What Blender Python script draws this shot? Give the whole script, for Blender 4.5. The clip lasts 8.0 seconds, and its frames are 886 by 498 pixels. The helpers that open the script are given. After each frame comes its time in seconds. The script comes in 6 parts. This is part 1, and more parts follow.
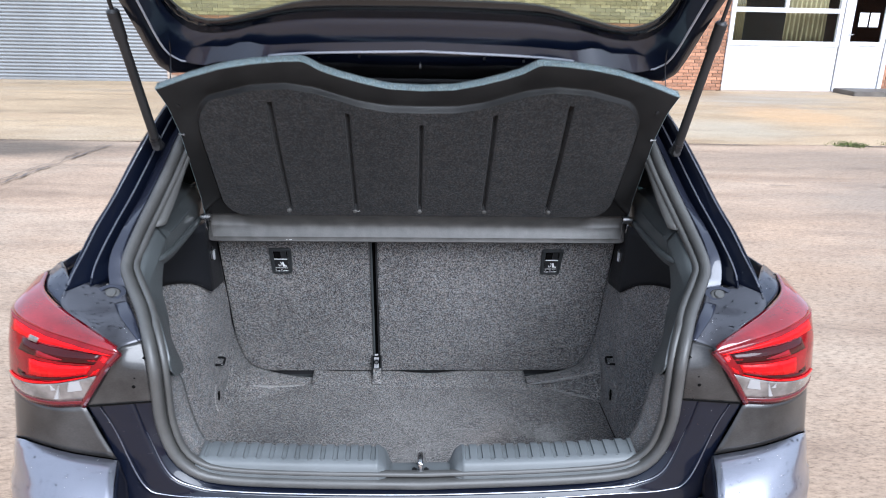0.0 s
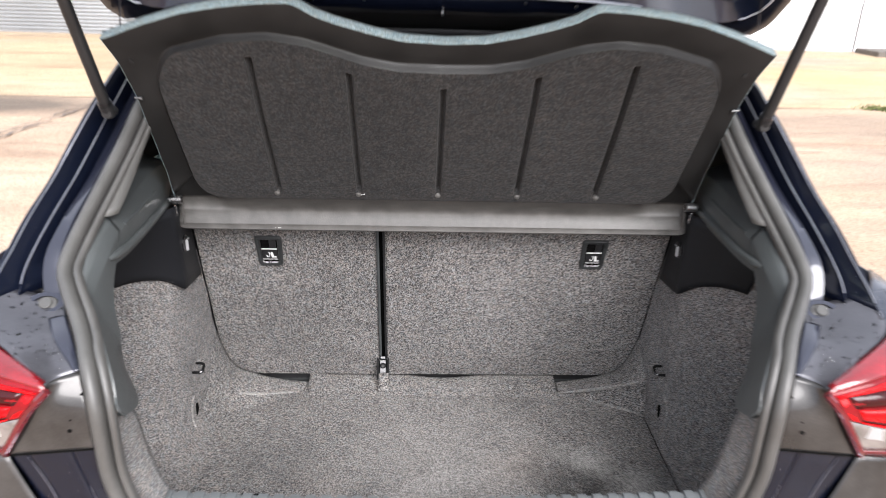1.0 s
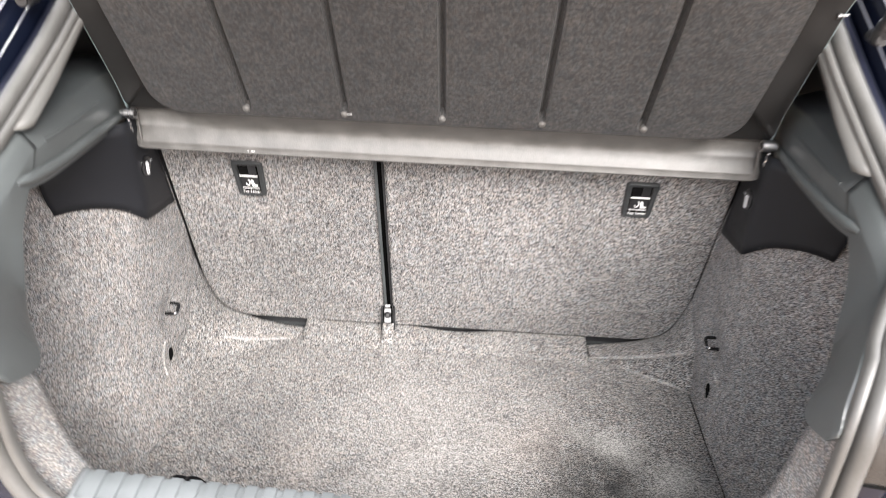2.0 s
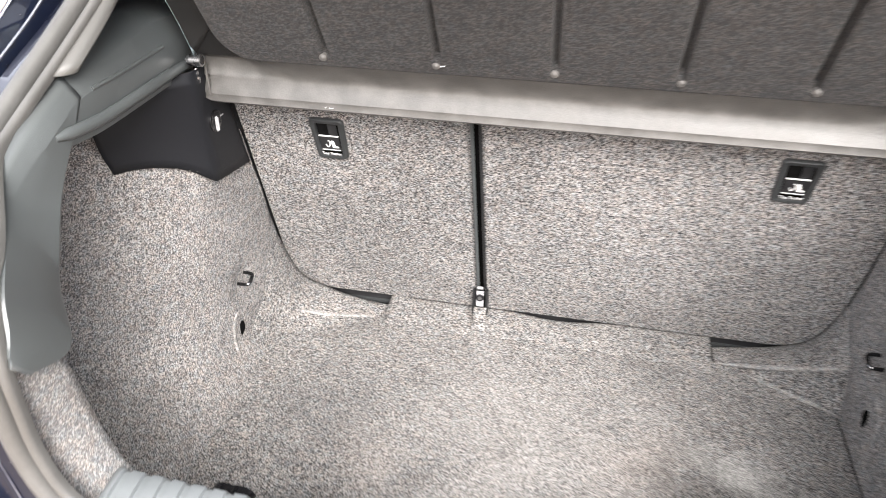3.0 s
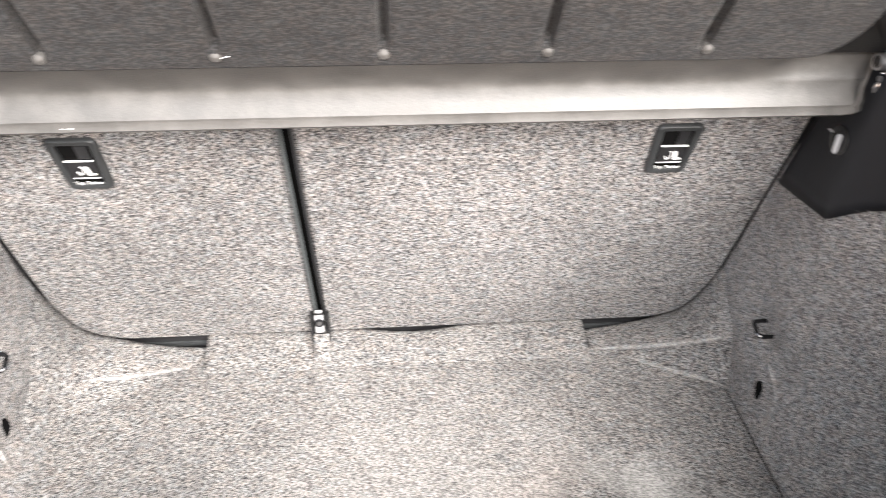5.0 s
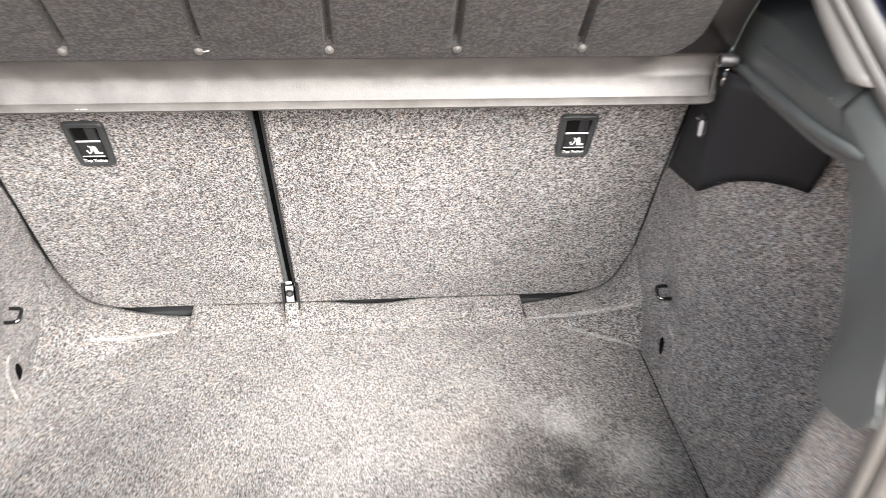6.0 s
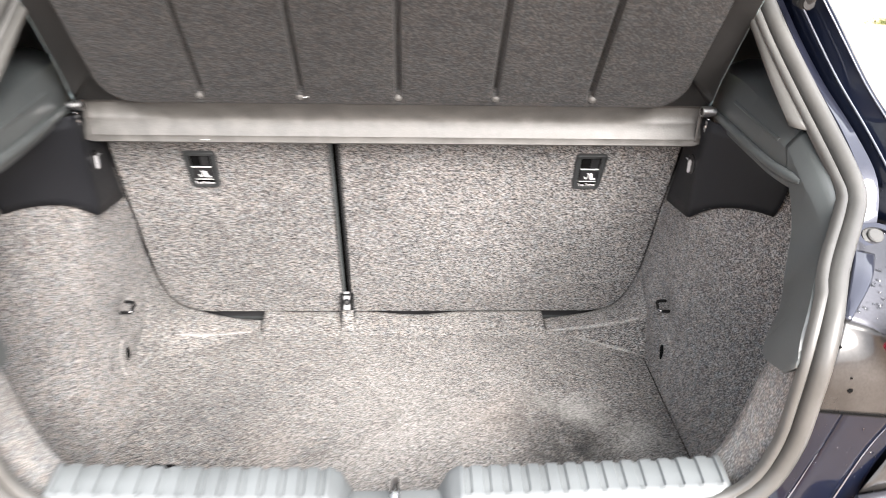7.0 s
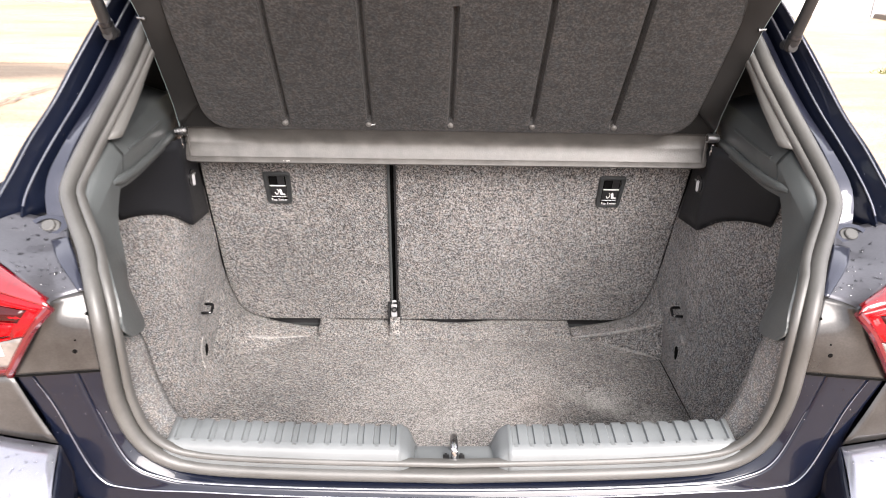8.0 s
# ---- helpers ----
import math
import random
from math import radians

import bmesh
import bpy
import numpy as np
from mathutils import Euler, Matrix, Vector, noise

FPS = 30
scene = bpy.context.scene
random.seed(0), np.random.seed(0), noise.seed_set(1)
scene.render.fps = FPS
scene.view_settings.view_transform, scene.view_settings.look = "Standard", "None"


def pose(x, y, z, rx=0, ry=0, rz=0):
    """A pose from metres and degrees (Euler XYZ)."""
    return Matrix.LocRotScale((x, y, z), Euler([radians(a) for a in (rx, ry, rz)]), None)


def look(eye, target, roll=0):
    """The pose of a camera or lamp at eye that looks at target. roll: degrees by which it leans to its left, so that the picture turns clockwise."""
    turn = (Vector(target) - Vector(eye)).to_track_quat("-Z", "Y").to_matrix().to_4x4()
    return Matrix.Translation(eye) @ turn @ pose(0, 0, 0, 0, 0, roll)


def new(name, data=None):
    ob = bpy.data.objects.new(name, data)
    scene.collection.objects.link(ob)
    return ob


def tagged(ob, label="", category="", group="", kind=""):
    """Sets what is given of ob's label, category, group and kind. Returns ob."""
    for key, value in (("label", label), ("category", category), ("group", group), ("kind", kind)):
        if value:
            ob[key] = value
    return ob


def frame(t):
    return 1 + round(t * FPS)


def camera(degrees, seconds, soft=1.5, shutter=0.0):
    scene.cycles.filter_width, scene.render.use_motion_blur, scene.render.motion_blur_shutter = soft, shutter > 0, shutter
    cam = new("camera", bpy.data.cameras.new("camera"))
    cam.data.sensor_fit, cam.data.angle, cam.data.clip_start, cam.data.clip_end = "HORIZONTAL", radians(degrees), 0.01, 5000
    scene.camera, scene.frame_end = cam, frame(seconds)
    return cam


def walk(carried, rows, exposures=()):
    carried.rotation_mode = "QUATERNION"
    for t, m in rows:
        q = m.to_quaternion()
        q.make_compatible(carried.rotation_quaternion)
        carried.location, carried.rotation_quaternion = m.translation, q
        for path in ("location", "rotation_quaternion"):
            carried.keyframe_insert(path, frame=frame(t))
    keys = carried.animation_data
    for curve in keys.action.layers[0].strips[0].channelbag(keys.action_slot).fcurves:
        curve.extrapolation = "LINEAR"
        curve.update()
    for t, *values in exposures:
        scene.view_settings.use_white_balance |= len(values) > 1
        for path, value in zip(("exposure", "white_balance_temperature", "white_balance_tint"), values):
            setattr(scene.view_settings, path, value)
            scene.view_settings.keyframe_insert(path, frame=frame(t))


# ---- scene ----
cam = camera(63.2, 8.0, soft=0.5, shutter=0.9)
PATH = [
    (0, (-0.026, -1.331, 1.616), (0.067, 0.566, 0.989), 1.2),
    (0.5, (-0.02, -1.193, 1.588), (0.069, 0.691, 0.92), 1.3),
    (1, (-0.052, -0.975, 1.573), (0.032, 0.884, 0.84), 1.7),
    (1.2, (-0.051, -0.904, 1.559), (0.015, 0.94, 0.789), 1.7),
    (2.3, (0.096, -0.631, 1.468), (-0.078, 1.106, 0.493), 2.1),
    (2.5, (0.097, -0.593, 1.458), (-0.145, 1.123, 0.458), 1.8),
    (3, (0.055, -0.496, 1.419), (-0.302, 1.182, 0.392), 0.5),
    (3.5, (-0.018, -0.384, 1.396), (-0.328, 1.279, 0.329), -0.5),
    (4, (-0.054, -0.287, 1.386), (-0.201, 1.374, 0.282), -0.2),
    (4.5, (-0.035, -0.221, 1.376), (-0.016, 1.431, 0.249), 0.2),
    (5, (0.001, -0.222, 1.371), (0.143, 1.415, 0.232), 0.8),
    (5.2, (0.012, -0.245, 1.374), (0.181, 1.393, 0.238), 1.0),
    (6.3, (0.074, -0.554, 1.417), (0.222, 1.164, 0.404), 1.4),
    (6.5, (0.068, -0.614, 1.433), (0.202, 1.123, 0.451), 1.5),
    (7, (0.018, -0.735, 1.456), (0.114, 1.04, 0.54), 1.5),
    (7.5, (-0.046, -0.881, 1.467), (0.031, 0.925, 0.613), 1.5),
    (8, (-0.057, -0.97, 1.475), (0.002, 0.863, 0.677), 1.3),
]
EXPOSURES = [(0, 0.98, 5400, 10), (0.5, 1.24, 5450, 9), (1, 1.5, 6200, 13), (1.2, 1.65, 6300, 13), (2.3, 2.55, 6450, 12), (3, 2.4, 6450, 12), (3.5, 2.4, 6500, 12), (4.5, 2.58, 6500, 12), (6.3, 2.68, 6500, 12), (7, 2.52, 6500, 12), (7.5, 2.27, 6550, 13), (8, 2.05, 6600, 15)]
walk(cam, [(t, look(eye, target, roll)) for t, eye, target, roll in PATH], EXPOSURES)

# ---- light: an overcast day ----
SUN_UP, SUN_TURN = 40, 160
world = bpy.data.worlds.new("sky")
scene.world = world
world.use_nodes = True
wn, wl = world.node_tree.nodes, world.node_tree.links
sky = wn.new("ShaderNodeTexSky")
sky.sky_type, sky.sun_disc = "NISHITA", False
sky.sun_elevation, sky.sun_rotation = radians(SUN_UP), radians(SUN_TURN)
sky.dust_density, sky.ozone_density = 4.0, 1.0
grey = wn.new("ShaderNodeHueSaturation")
grey.inputs["Saturation"].default_value = 0.35
wl.new(sky.outputs[0], grey.inputs["Color"])
cloud = wn.new("ShaderNodeMix")
cloud.data_type = "RGBA"
cloud.inputs[0].default_value = 0.6
cloud.inputs[7].default_value = (6.5, 6.7, 7.1, 1)
wl.new(grey.outputs[0], cloud.inputs[6])
wl.new(cloud.outputs[2], wn["Background"].inputs["Color"])
wn["Background"].inputs["Strength"].default_value = 0.115
lamp = bpy.data.lights.new("sun", "SUN")
lamp.energy, lamp.angle, lamp.color = 2.5, radians(45), (1.0, 0.96, 0.9)
sun = new("sun", lamp)
sun.matrix_world = look((math.sin(radians(SUN_TURN)) * 10, math.cos(radians(SUN_TURN)) * 10, 10 * math.tan(radians(SUN_UP))), (0, 0, 0))


# ---- materials ----
def material(name):
    m = bpy.data.materials.new(name)
    m.use_nodes = True
    return m, m.node_tree.nodes, m.node_tree.links, m.node_tree.nodes["Principled BSDF"]


def ramp(nodes, stops):
    r = nodes.new("ShaderNodeValToRGB")
    while len(r.color_ramp.elements) < len(stops):
        r.color_ramp.elements.new(0.5)
    for e, (p, c) in zip(r.color_ramp.elements, stops):
        e.position, e.color = p, (*c, 1)
    return r


def noise_tex(nodes, links, scale, detail=3.0, rough=0.5, stretch=(1, 1, 1)):
    co, mp, n = nodes.new("ShaderNodeTexCoord"), nodes.new("ShaderNodeMapping"), nodes.new("ShaderNodeTexNoise")
    mp.inputs["Scale"].default_value = stretch
    mp.inputs["Rotation"].default_value = (0.23, 0.31, 0.05)
    links.new(co.outputs["Object"], mp.inputs[0])
    links.new(mp.outputs[0], n.inputs["Vector"])
    n.inputs["Scale"].default_value, n.inputs["Detail"].default_value, n.inputs["Roughness"].default_value = scale, detail, rough
    return n


def mix(nodes, links, kind, fac, a, b):
    m = nodes.new("ShaderNodeMix")
    m.data_type, m.blend_type = "RGBA", kind
    for socket, v in ((m.inputs[0], fac), (m.inputs[6], a), (m.inputs[7], b)):
        if isinstance(v, bpy.types.NodeSocket):
            links.new(v, socket)
        else:
            socket.default_value = v if isinstance(v, float) else (*v, 1)
    return m.outputs[2]


def bump(nodes, links, height, bsdf, strength, dist):
    b = nodes.new("ShaderNodeBump")
    b.inputs["Strength"].default_value, b.inputs["Distance"].default_value = strength, dist
    links.new(height, b.inputs["Height"])
    links.new(b.outputs[0], bsdf.inputs["Normal"])


def surface(name, base, rough, metal=0.0, coat=0.0, grain=300, vary=0.2, relief=0.1, large=6.0, spec=0.5):
    """A plain surface with fine grain, broad wear and uneven gloss."""
    m, n, l, b = material(name)
    fine, broad = noise_tex(n, l, grain, 2), noise_tex(n, l, large, 4)
    lo, hi = [c * (1 - vary) for c in base], [min(1, c * (1 + vary)) for c in base]
    c1 = ramp(n, [(0.35, lo), (0.65, hi)])
    l.new(broad.outputs[0], c1.inputs[0])
    c2 = ramp(n, [(0.3, (1 - vary * 0.6,) * 3), (0.7, (1, 1, 1))])
    l.new(fine.outputs[0], c2.inputs[0])
    l.new(mix(n, l, "MULTIPLY", 1.0, c1.outputs[0], c2.outputs[0]), b.inputs["Base Color"])
    r = ramp(n, [(0.3, (max(0, rough - 0.07),) * 3), (0.7, (min(1, rough + 0.07),) * 3)])
    l.new(broad.outputs[0], r.inputs[0])
    l.new(r.outputs[0], b.inputs["Roughness"])
    b.inputs["Metallic"].default_value, b.inputs["Coat Weight"].default_value, b.inputs["Coat Roughness"].default_value = metal, coat, 0.03
    b.inputs["Specular IOR Level"].default_value = spec
    if relief:
        bump(n, l, fine.outputs[0], b, relief, 0.002)
    return m


def carpet(name, dark, light, scale, stains=0.0, stretch=(1, 1, 1)):
    """Needle felt: salt-and-pepper fibres, coloured flecks, faint broad shading and dusty marks."""
    m, n, l, b = material(name)
    fine, clump, broad = noise_tex(n, l, scale, 2, 0.7, stretch), noise_tex(n, l, scale * 0.45, 2, 0.6, stretch), noise_tex(n, l, 5, 4)
    add = n.new("ShaderNodeMix")
    add.inputs[0].default_value = 0.26
    l.new(fine.outputs[0], add.inputs[2])
    l.new(clump.outputs[0], add.inputs[3])
    c1 = ramp(n, [(0.405, dark), (0.5, [(a + c) / 2.6 for a, c in zip(dark, light)]), (0.595, light)])
    l.new(add.outputs[0], c1.inputs[0])
    warm = ramp(n, [(0.36, (1.0, 0.92, 0.87)), (0.5, (1, 0.985, 0.975)), (0.64, (0.9, 0.96, 1.0))])
    l.new(noise_tex(n, l, 90, 4, 0.7).outputs[0], warm.inputs[0])
    c2 = ramp(n, [(0.3, (0.78, 0.78, 0.78)), (0.7, (1, 1, 1))])
    l.new(broad.outputs[0], c2.inputs[0])
    c4 = ramp(n, [(0.34, (0.74, 0.74, 0.76)), (0.6, (1.0, 0.99, 0.98))])
    l.new(noise_tex(n, l, 48, 5, 0.75, stretch).outputs[0], c4.inputs[0])
    out = mix(n, l, "MULTIPLY", 1.0, mix(n, l, "MULTIPLY", 1.0, c1.outputs[0], warm.outputs[0]), mix(n, l, "MULTIPLY", 1.0, c2.outputs[0], c4.outputs[0]))
    if stains:
        for (cx, cy), size, tone, strength in (((0.05, 0.02), 0.24, (0.36, 0.345, 0.33), 0.45), ((-0.05, -0.15), 0.2, (0.36, 0.345, 0.33), 0.4), ((0.21, 0.02), 0.05, (0.40, 0.345, 0.31), 0.3), ((-0.25, -0.08), 0.04, (0.40, 0.345, 0.31), 0.25),
                                               ((0.34, -0.06), 0.09, (0.022, 0.022, 0.022), 0.95), ((0.46, -0.12), 0.06, (0.04, 0.04, 0.04), 0.3), ((-0.40, 0.02), 0.12, (0.06, 0.062, 0.066), 0.4), ((0.44, 0.16), 0.10, (0.06, 0.06, 0.06), 0.2),
                                               ((0.37, 0.05), 0.025, (0.46, 0.45, 0.43), 0.6), ((0.47, -0.07), 0.03, (0.46, 0.45, 0.43), 0.6)):
            co, mp, far = n.new("ShaderNodeTexCoord"), n.new("ShaderNodeMapping"), n.new("ShaderNodeVectorMath")
            mp.inputs["Location"].default_value = (-cx, -cy, 0)
            far.operation = "LENGTH"
            l.new(co.outputs["Object"], mp.inputs[0])
            l.new(mp.outputs[0], far.inputs[0])
            wob, tot = noise_tex(n, l, 9, 5, 0.65), n.new("ShaderNodeMath")
            tot.operation = "MULTIPLY_ADD"
            tot.inputs[1].default_value = -0.35 - size
            l.new(wob.outputs[0], tot.inputs[0])
            l.new(far.outputs["Value"], tot.inputs[2])
            f = ramp(n, [(0.0, (strength,) * 3), (1.0, (0, 0, 0))])
            rng = n.new("ShaderNodeMapRange")
            rng.inputs["From Min"].default_value, rng.inputs["From Max"].default_value = -0.19 - 0.5 * size, -0.13 + 0.75 * size
            l.new(tot.outputs[0], rng.inputs["Value"])
            l.new(rng.outputs[0], f.inputs[0])
            out = mix(n, l, "MIX", f.outputs[0], out, mix(n, l, "MULTIPLY", 0.75, tone, grain_mask(n, l, add.outputs[0])))
    l.new(out, b.inputs["Base Color"])
    b.inputs["Roughness"].default_value = 0.95
    b.inputs["Specular IOR Level"].default_value = 0.15
    b.inputs["Sheen Weight"].default_value, b.inputs["Sheen Roughness"].default_value = 0.05, 0.6
    bump(n, l, add.outputs[0], b, 0.5, 0.003)
    return m


def grain_mask(n, l, height):
    r = ramp(n, [(0.41, (0.12, 0.12, 0.12)), (0.59, (1, 1, 1))])
    l.new(height, r.inputs[0])
    return r.outputs[0]


def concrete(name, base, marks=()):
    """Old yard concrete: worn cream and pinkish patches, brushed streaks, grit, and dark or rusty marks with soft
    edges.
    """
    m, n, l, b = material(name)
    patch, streak, grit = noise_tex(n, l, 0.5, 7, 0.62, (0.7, 1.2, 1)), noise_tex(n, l, 1.6, 7, 0.7, (0.35, 1.6, 1)), noise_tex(n, l, 60, 8, 0.8, (0.5, 1, 1))
    c1 = ramp(n, [(0.32, [c * 0.78 for c in base]), (0.5, base), (0.66, [min(1, c * 1.22) for c in base])])
    l.new(patch.outputs[0], c1.inputs[0])
    c2 = ramp(n, [(0.34, (0.74, 0.71, 0.69)), (0.5, (1, 1, 1))])
    l.new(streak.outputs[0], c2.inputs[0])
    c3 = ramp(n, [(0.36, (0.5, 0.48, 0.46)), (0.5, (0.95, 0.95, 0.95)), (0.66, (1.22, 1.22, 1.22))])
    l.new(grit.outputs[0], c3.inputs[0])
    a = mix(n, l, "MULTIPLY", 1.0, c1.outputs[0], c2.outputs[0])
    rust, pale = ramp(n, [(0.52, (0, 0, 0)), (0.72, (0.5,) * 3)]), ramp(n, [(0.5, (0, 0, 0)), (0.68, (0.4,) * 3)])
    l.new(noise_tex(n, l, 0.6, 6, 0.65, (0.7, 1.3, 1)).outputs[0], rust.inputs[0])
    l.new(noise_tex(n, l, 0.42, 6, 0.65, (0.6, 1.5, 1.7)).outputs[0], pale.inputs[0])
    a = mix(n, l, "MIX", rust.outputs[0], a, (0.40, 0.265, 0.165))
    a = mix(n, l, "MIX", pale.outputs[0], a, (0.47, 0.41, 0.325))
    for (cx, cy), (rx, ry), tone, strength in marks:
        co, mp, far = n.new("ShaderNodeTexCoord"), n.new("ShaderNodeMapping"), n.new("ShaderNodeVectorMath")
        mp.inputs["Scale"].default_value = (1 / rx, 1 / ry, 0)
        mp.inputs["Location"].default_value = (-cx / rx, -cy / ry, 0)
        far.operation = "LENGTH"
        l.new(co.outputs["Object"], mp.inputs[0])
        l.new(mp.outputs[0], far.inputs[0])
        tot = n.new("ShaderNodeMath")
        tot.operation = "MULTIPLY_ADD"
        tot.inputs[1].default_value = 1.2
        l.new(noise_tex(n, l, 1.4, 6, 0.7, (0.5, 1.5, 1)).outputs[0], tot.inputs[0])
        l.new(far.outputs["Value"], tot.inputs[2])
        f = ramp(n, [(0.0, (strength,) * 3), (1.0, (0, 0, 0))])
        rng = n.new("ShaderNodeMapRange")
        rng.inputs["From Min"].default_value, rng.inputs["From Max"].default_value = 1.1, 1.75
        l.new(tot.outputs[0], rng.inputs["Value"])
        l.new(rng.outputs[0], f.inputs[0])
        a = mix(n, l, "MIX", f.outputs[0], a, tone)
    l.new(mix(n, l, "MULTIPLY", 1.0, a, c3.outputs[0]), b.inputs["Base Color"])
    r = ramp(n, [(0.36, (0.45,) * 3), (0.56, (0.85,) * 3)])
    l.new(streak.outputs[0], r.inputs[0])
    l.new(r.outputs[0], b.inputs["Roughness"])
    bump(n, l, grit.outputs[0], b, 0.5, 0.008)
    return m


def clear(name, tint, rough=0.0, alpha=None):
    m, n, l, b = material(name)
    b.inputs["Base Color"].default_value = (*tint, 1)
    b.inputs["Roughness"].default_value, b.inputs["Transmission Weight"].default_value, b.inputs["IOR"].default_value = rough, 1.0, 1.45
    return m


def brickwork(name, base):
    """Fired clay that differs from brick to brick."""
    m, n, l, b = material(name)
    info, fine, broad = n.new("ShaderNodeObjectInfo"), noise_tex(n, l, 40, 3), noise_tex(n, l, 1.3, 3)
    geo = n.new("ShaderNodeNewGeometry")
    add = n.new("ShaderNodeMath")
    add.operation = "FRACT"
    two = n.new("ShaderNodeMath")
    l.new(info.outputs["Random"], two.inputs[0])
    l.new(geo.outputs["Random Per Island"], two.inputs[1])
    l.new(two.outputs[0], add.inputs[0])
    c1 = ramp(n, [(0.0, [c * 0.72 for c in base]), (0.5, base), (1.0, [min(1, c * 1.3) for c in base])])
    l.new(add.outputs[0], c1.inputs[0])
    c2 = ramp(n, [(0.3, (0.75, 0.75, 0.75)), (0.7, (1, 1, 1))])
    l.new(fine.outputs[0], c2.inputs[0])
    l.new(mix(n, l, "MULTIPLY", 1.0, c1.outputs[0], c2.outputs[0]), b.inputs["Base Color"])
    b.inputs["Roughness"].default_value = 0.85
    bump(n, l, fine.outputs[0], b, 0.5, 0.004)
    return m


def car_paint(name, base, metal=0.35, ior=1.55, sheen=0.5):
    """Metallic flake under a hard clear coat, with faint dried-rain haze."""
    m, n, l, b = material(name)
    flake, haze = noise_tex(n, l, 2500, 1), noise_tex(n, l, 9, 5, 0.6)
    c = ramp(n, [(0.35, [v * 0.8 for v in base]), (0.7, [v * 1.5 for v in base])])
    l.new(flake.outputs[0], c.inputs[0])
    l.new(c.outputs[0], b.inputs["Base Color"])
    r = ramp(n, [(0.35, (0.01,) * 3), (0.7, (0.06,) * 3)])
    l.new(haze.outputs[0], r.inputs[0])
    l.new(r.outputs[0], b.inputs["Coat Roughness"])
    b.inputs["Metallic"].default_value, b.inputs["Roughness"].default_value = metal, 0.3
    b.inputs["Coat Weight"].default_value, b.inputs["Coat IOR"].default_value = 1.0, ior
    b.inputs["Specular IOR Level"].default_value = sheen
    return m


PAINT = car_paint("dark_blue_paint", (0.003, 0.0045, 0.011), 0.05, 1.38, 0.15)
# the dark blue paint again, pale because the sky's reflection is in its colour
PAINT_SKYLIT = car_paint("pale_skylit_paint", (0.21, 0.215, 0.25), 0.8, 1.7)
# the body paint made brighter, for the sky's reflection on flange and boss
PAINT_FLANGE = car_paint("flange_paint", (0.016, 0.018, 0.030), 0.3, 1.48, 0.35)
# wet ledge: lavender sky reflection mixed into the base colour
PAINT_WET_SKY = surface("wet_ledge_sky_tone", (0.085, 0.085, 0.096), 0.36, 0.5, 0.2, 300, 0.2, 0.0, 9)
PAINT_GATE = car_paint("tailgate_frame_paint", (0.003, 0.006, 0.018), 0.1, 1.4)
# warm grey of the ground's reflection, put into the base colour
PAINT_GROUND_TONE = surface("ground_reflection_paint", (0.055, 0.053, 0.052), 0.34, 0.5, 0.35, 300, 0.3, 0.02, 13)
RUBBER = surface("weatherstrip_rubber", (0.072, 0.071, 0.068), 0.42, 0, 0, 200, 0.12, 0.04, 14)
BLACK_RUBBER = surface("black_rubber", (0.012, 0.012, 0.013), 0.5, 0, 0, 200, 0.2, 0.05, 10)
TRIM = surface("grey_green_trim_plastic", (0.056, 0.062, 0.063), 0.36, 0, 0, 900, 0.15, 0.12, 5, 0.6)
TETHER_RIM = surface("dark_grey_bezel_plastic", (0.028, 0.030, 0.031), 0.45, 0, 0, 900, 0.15, 0.12, 9)
TRIM_DARK = surface("black_trim_plastic", (0.0075, 0.008, 0.010), 0.45, 0, 0, 900, 0.15, 0.12, 5, 0.35)
SILL = surface("sill_plate_plastic", (0.115, 0.125, 0.129), 0.45, 0, 0, 900, 0.12, 0.1, 7)
PILLAR_TRIM = surface("pillar_trim_plastic", (0.078, 0.077, 0.073), 0.5, 0, 0, 900, 0.1, 0.08, 5)
CARPET = carpet("boot_carpet", (0.042, 0.042, 0.043), (0.44, 0.427, 0.414), 480, 0, (1, 0.9, 0.95))
CARPET_SEAT = carpet("seat_back_felt", (0.012, 0.012, 0.013), (0.435, 0.424, 0.413), 390, 0, (0.85, 1, 1.05))
CARPET_FLOOR = carpet("floor_felt", (0.014, 0.014, 0.015), (0.385, 0.375, 0.364), 400, 0.32, (0.85, 1.05, 1))
CARPET_RETURN = carpet("opening_carpet", (0.095, 0.095, 0.095), (0.305, 0.300, 0.293), 460)
CARPET_WORN = carpet("worn_carpet_fold", (0.13, 0.13, 0.126), (0.43, 0.42, 0.407), 420)
SHELF_FELT = carpet("shelf_felt", (0.019, 0.0187, 0.019), (0.053, 0.0519, 0.051), 480, 0, (0.4, 1, 1.0))
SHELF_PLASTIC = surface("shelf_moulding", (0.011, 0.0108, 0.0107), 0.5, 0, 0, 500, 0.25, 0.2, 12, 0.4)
# worn moulding in a lighter tone: light on its upward side is painted in
SHELF_LIP_LIT = surface("lit_shelf_moulding", (0.076, 0.073, 0.069), 0.5, 0, 0, 400, 0.2, 0.2, 30)
# one felt in two tones: the edge tone has the skylight in it
SHELF_EDGE_LIT = carpet("skylit_edge_felt", (0.16, 0.22, 0.235), (0.33, 0.41, 0.425), 450)
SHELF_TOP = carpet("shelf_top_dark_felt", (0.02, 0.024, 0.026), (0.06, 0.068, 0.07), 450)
METAL = surface("bright_steel", (0.55, 0.55, 0.56), 0.3, 1.0, 0, 400, 0.1, 0.03)
# pale colour for the sky highlights on the tailgate frame
FRAME_HIGHLIGHT = surface("pale_frame_highlight", (0.4, 0.42, 0.48), 0.3, 0, 0.5, 300, 0.1, 0)
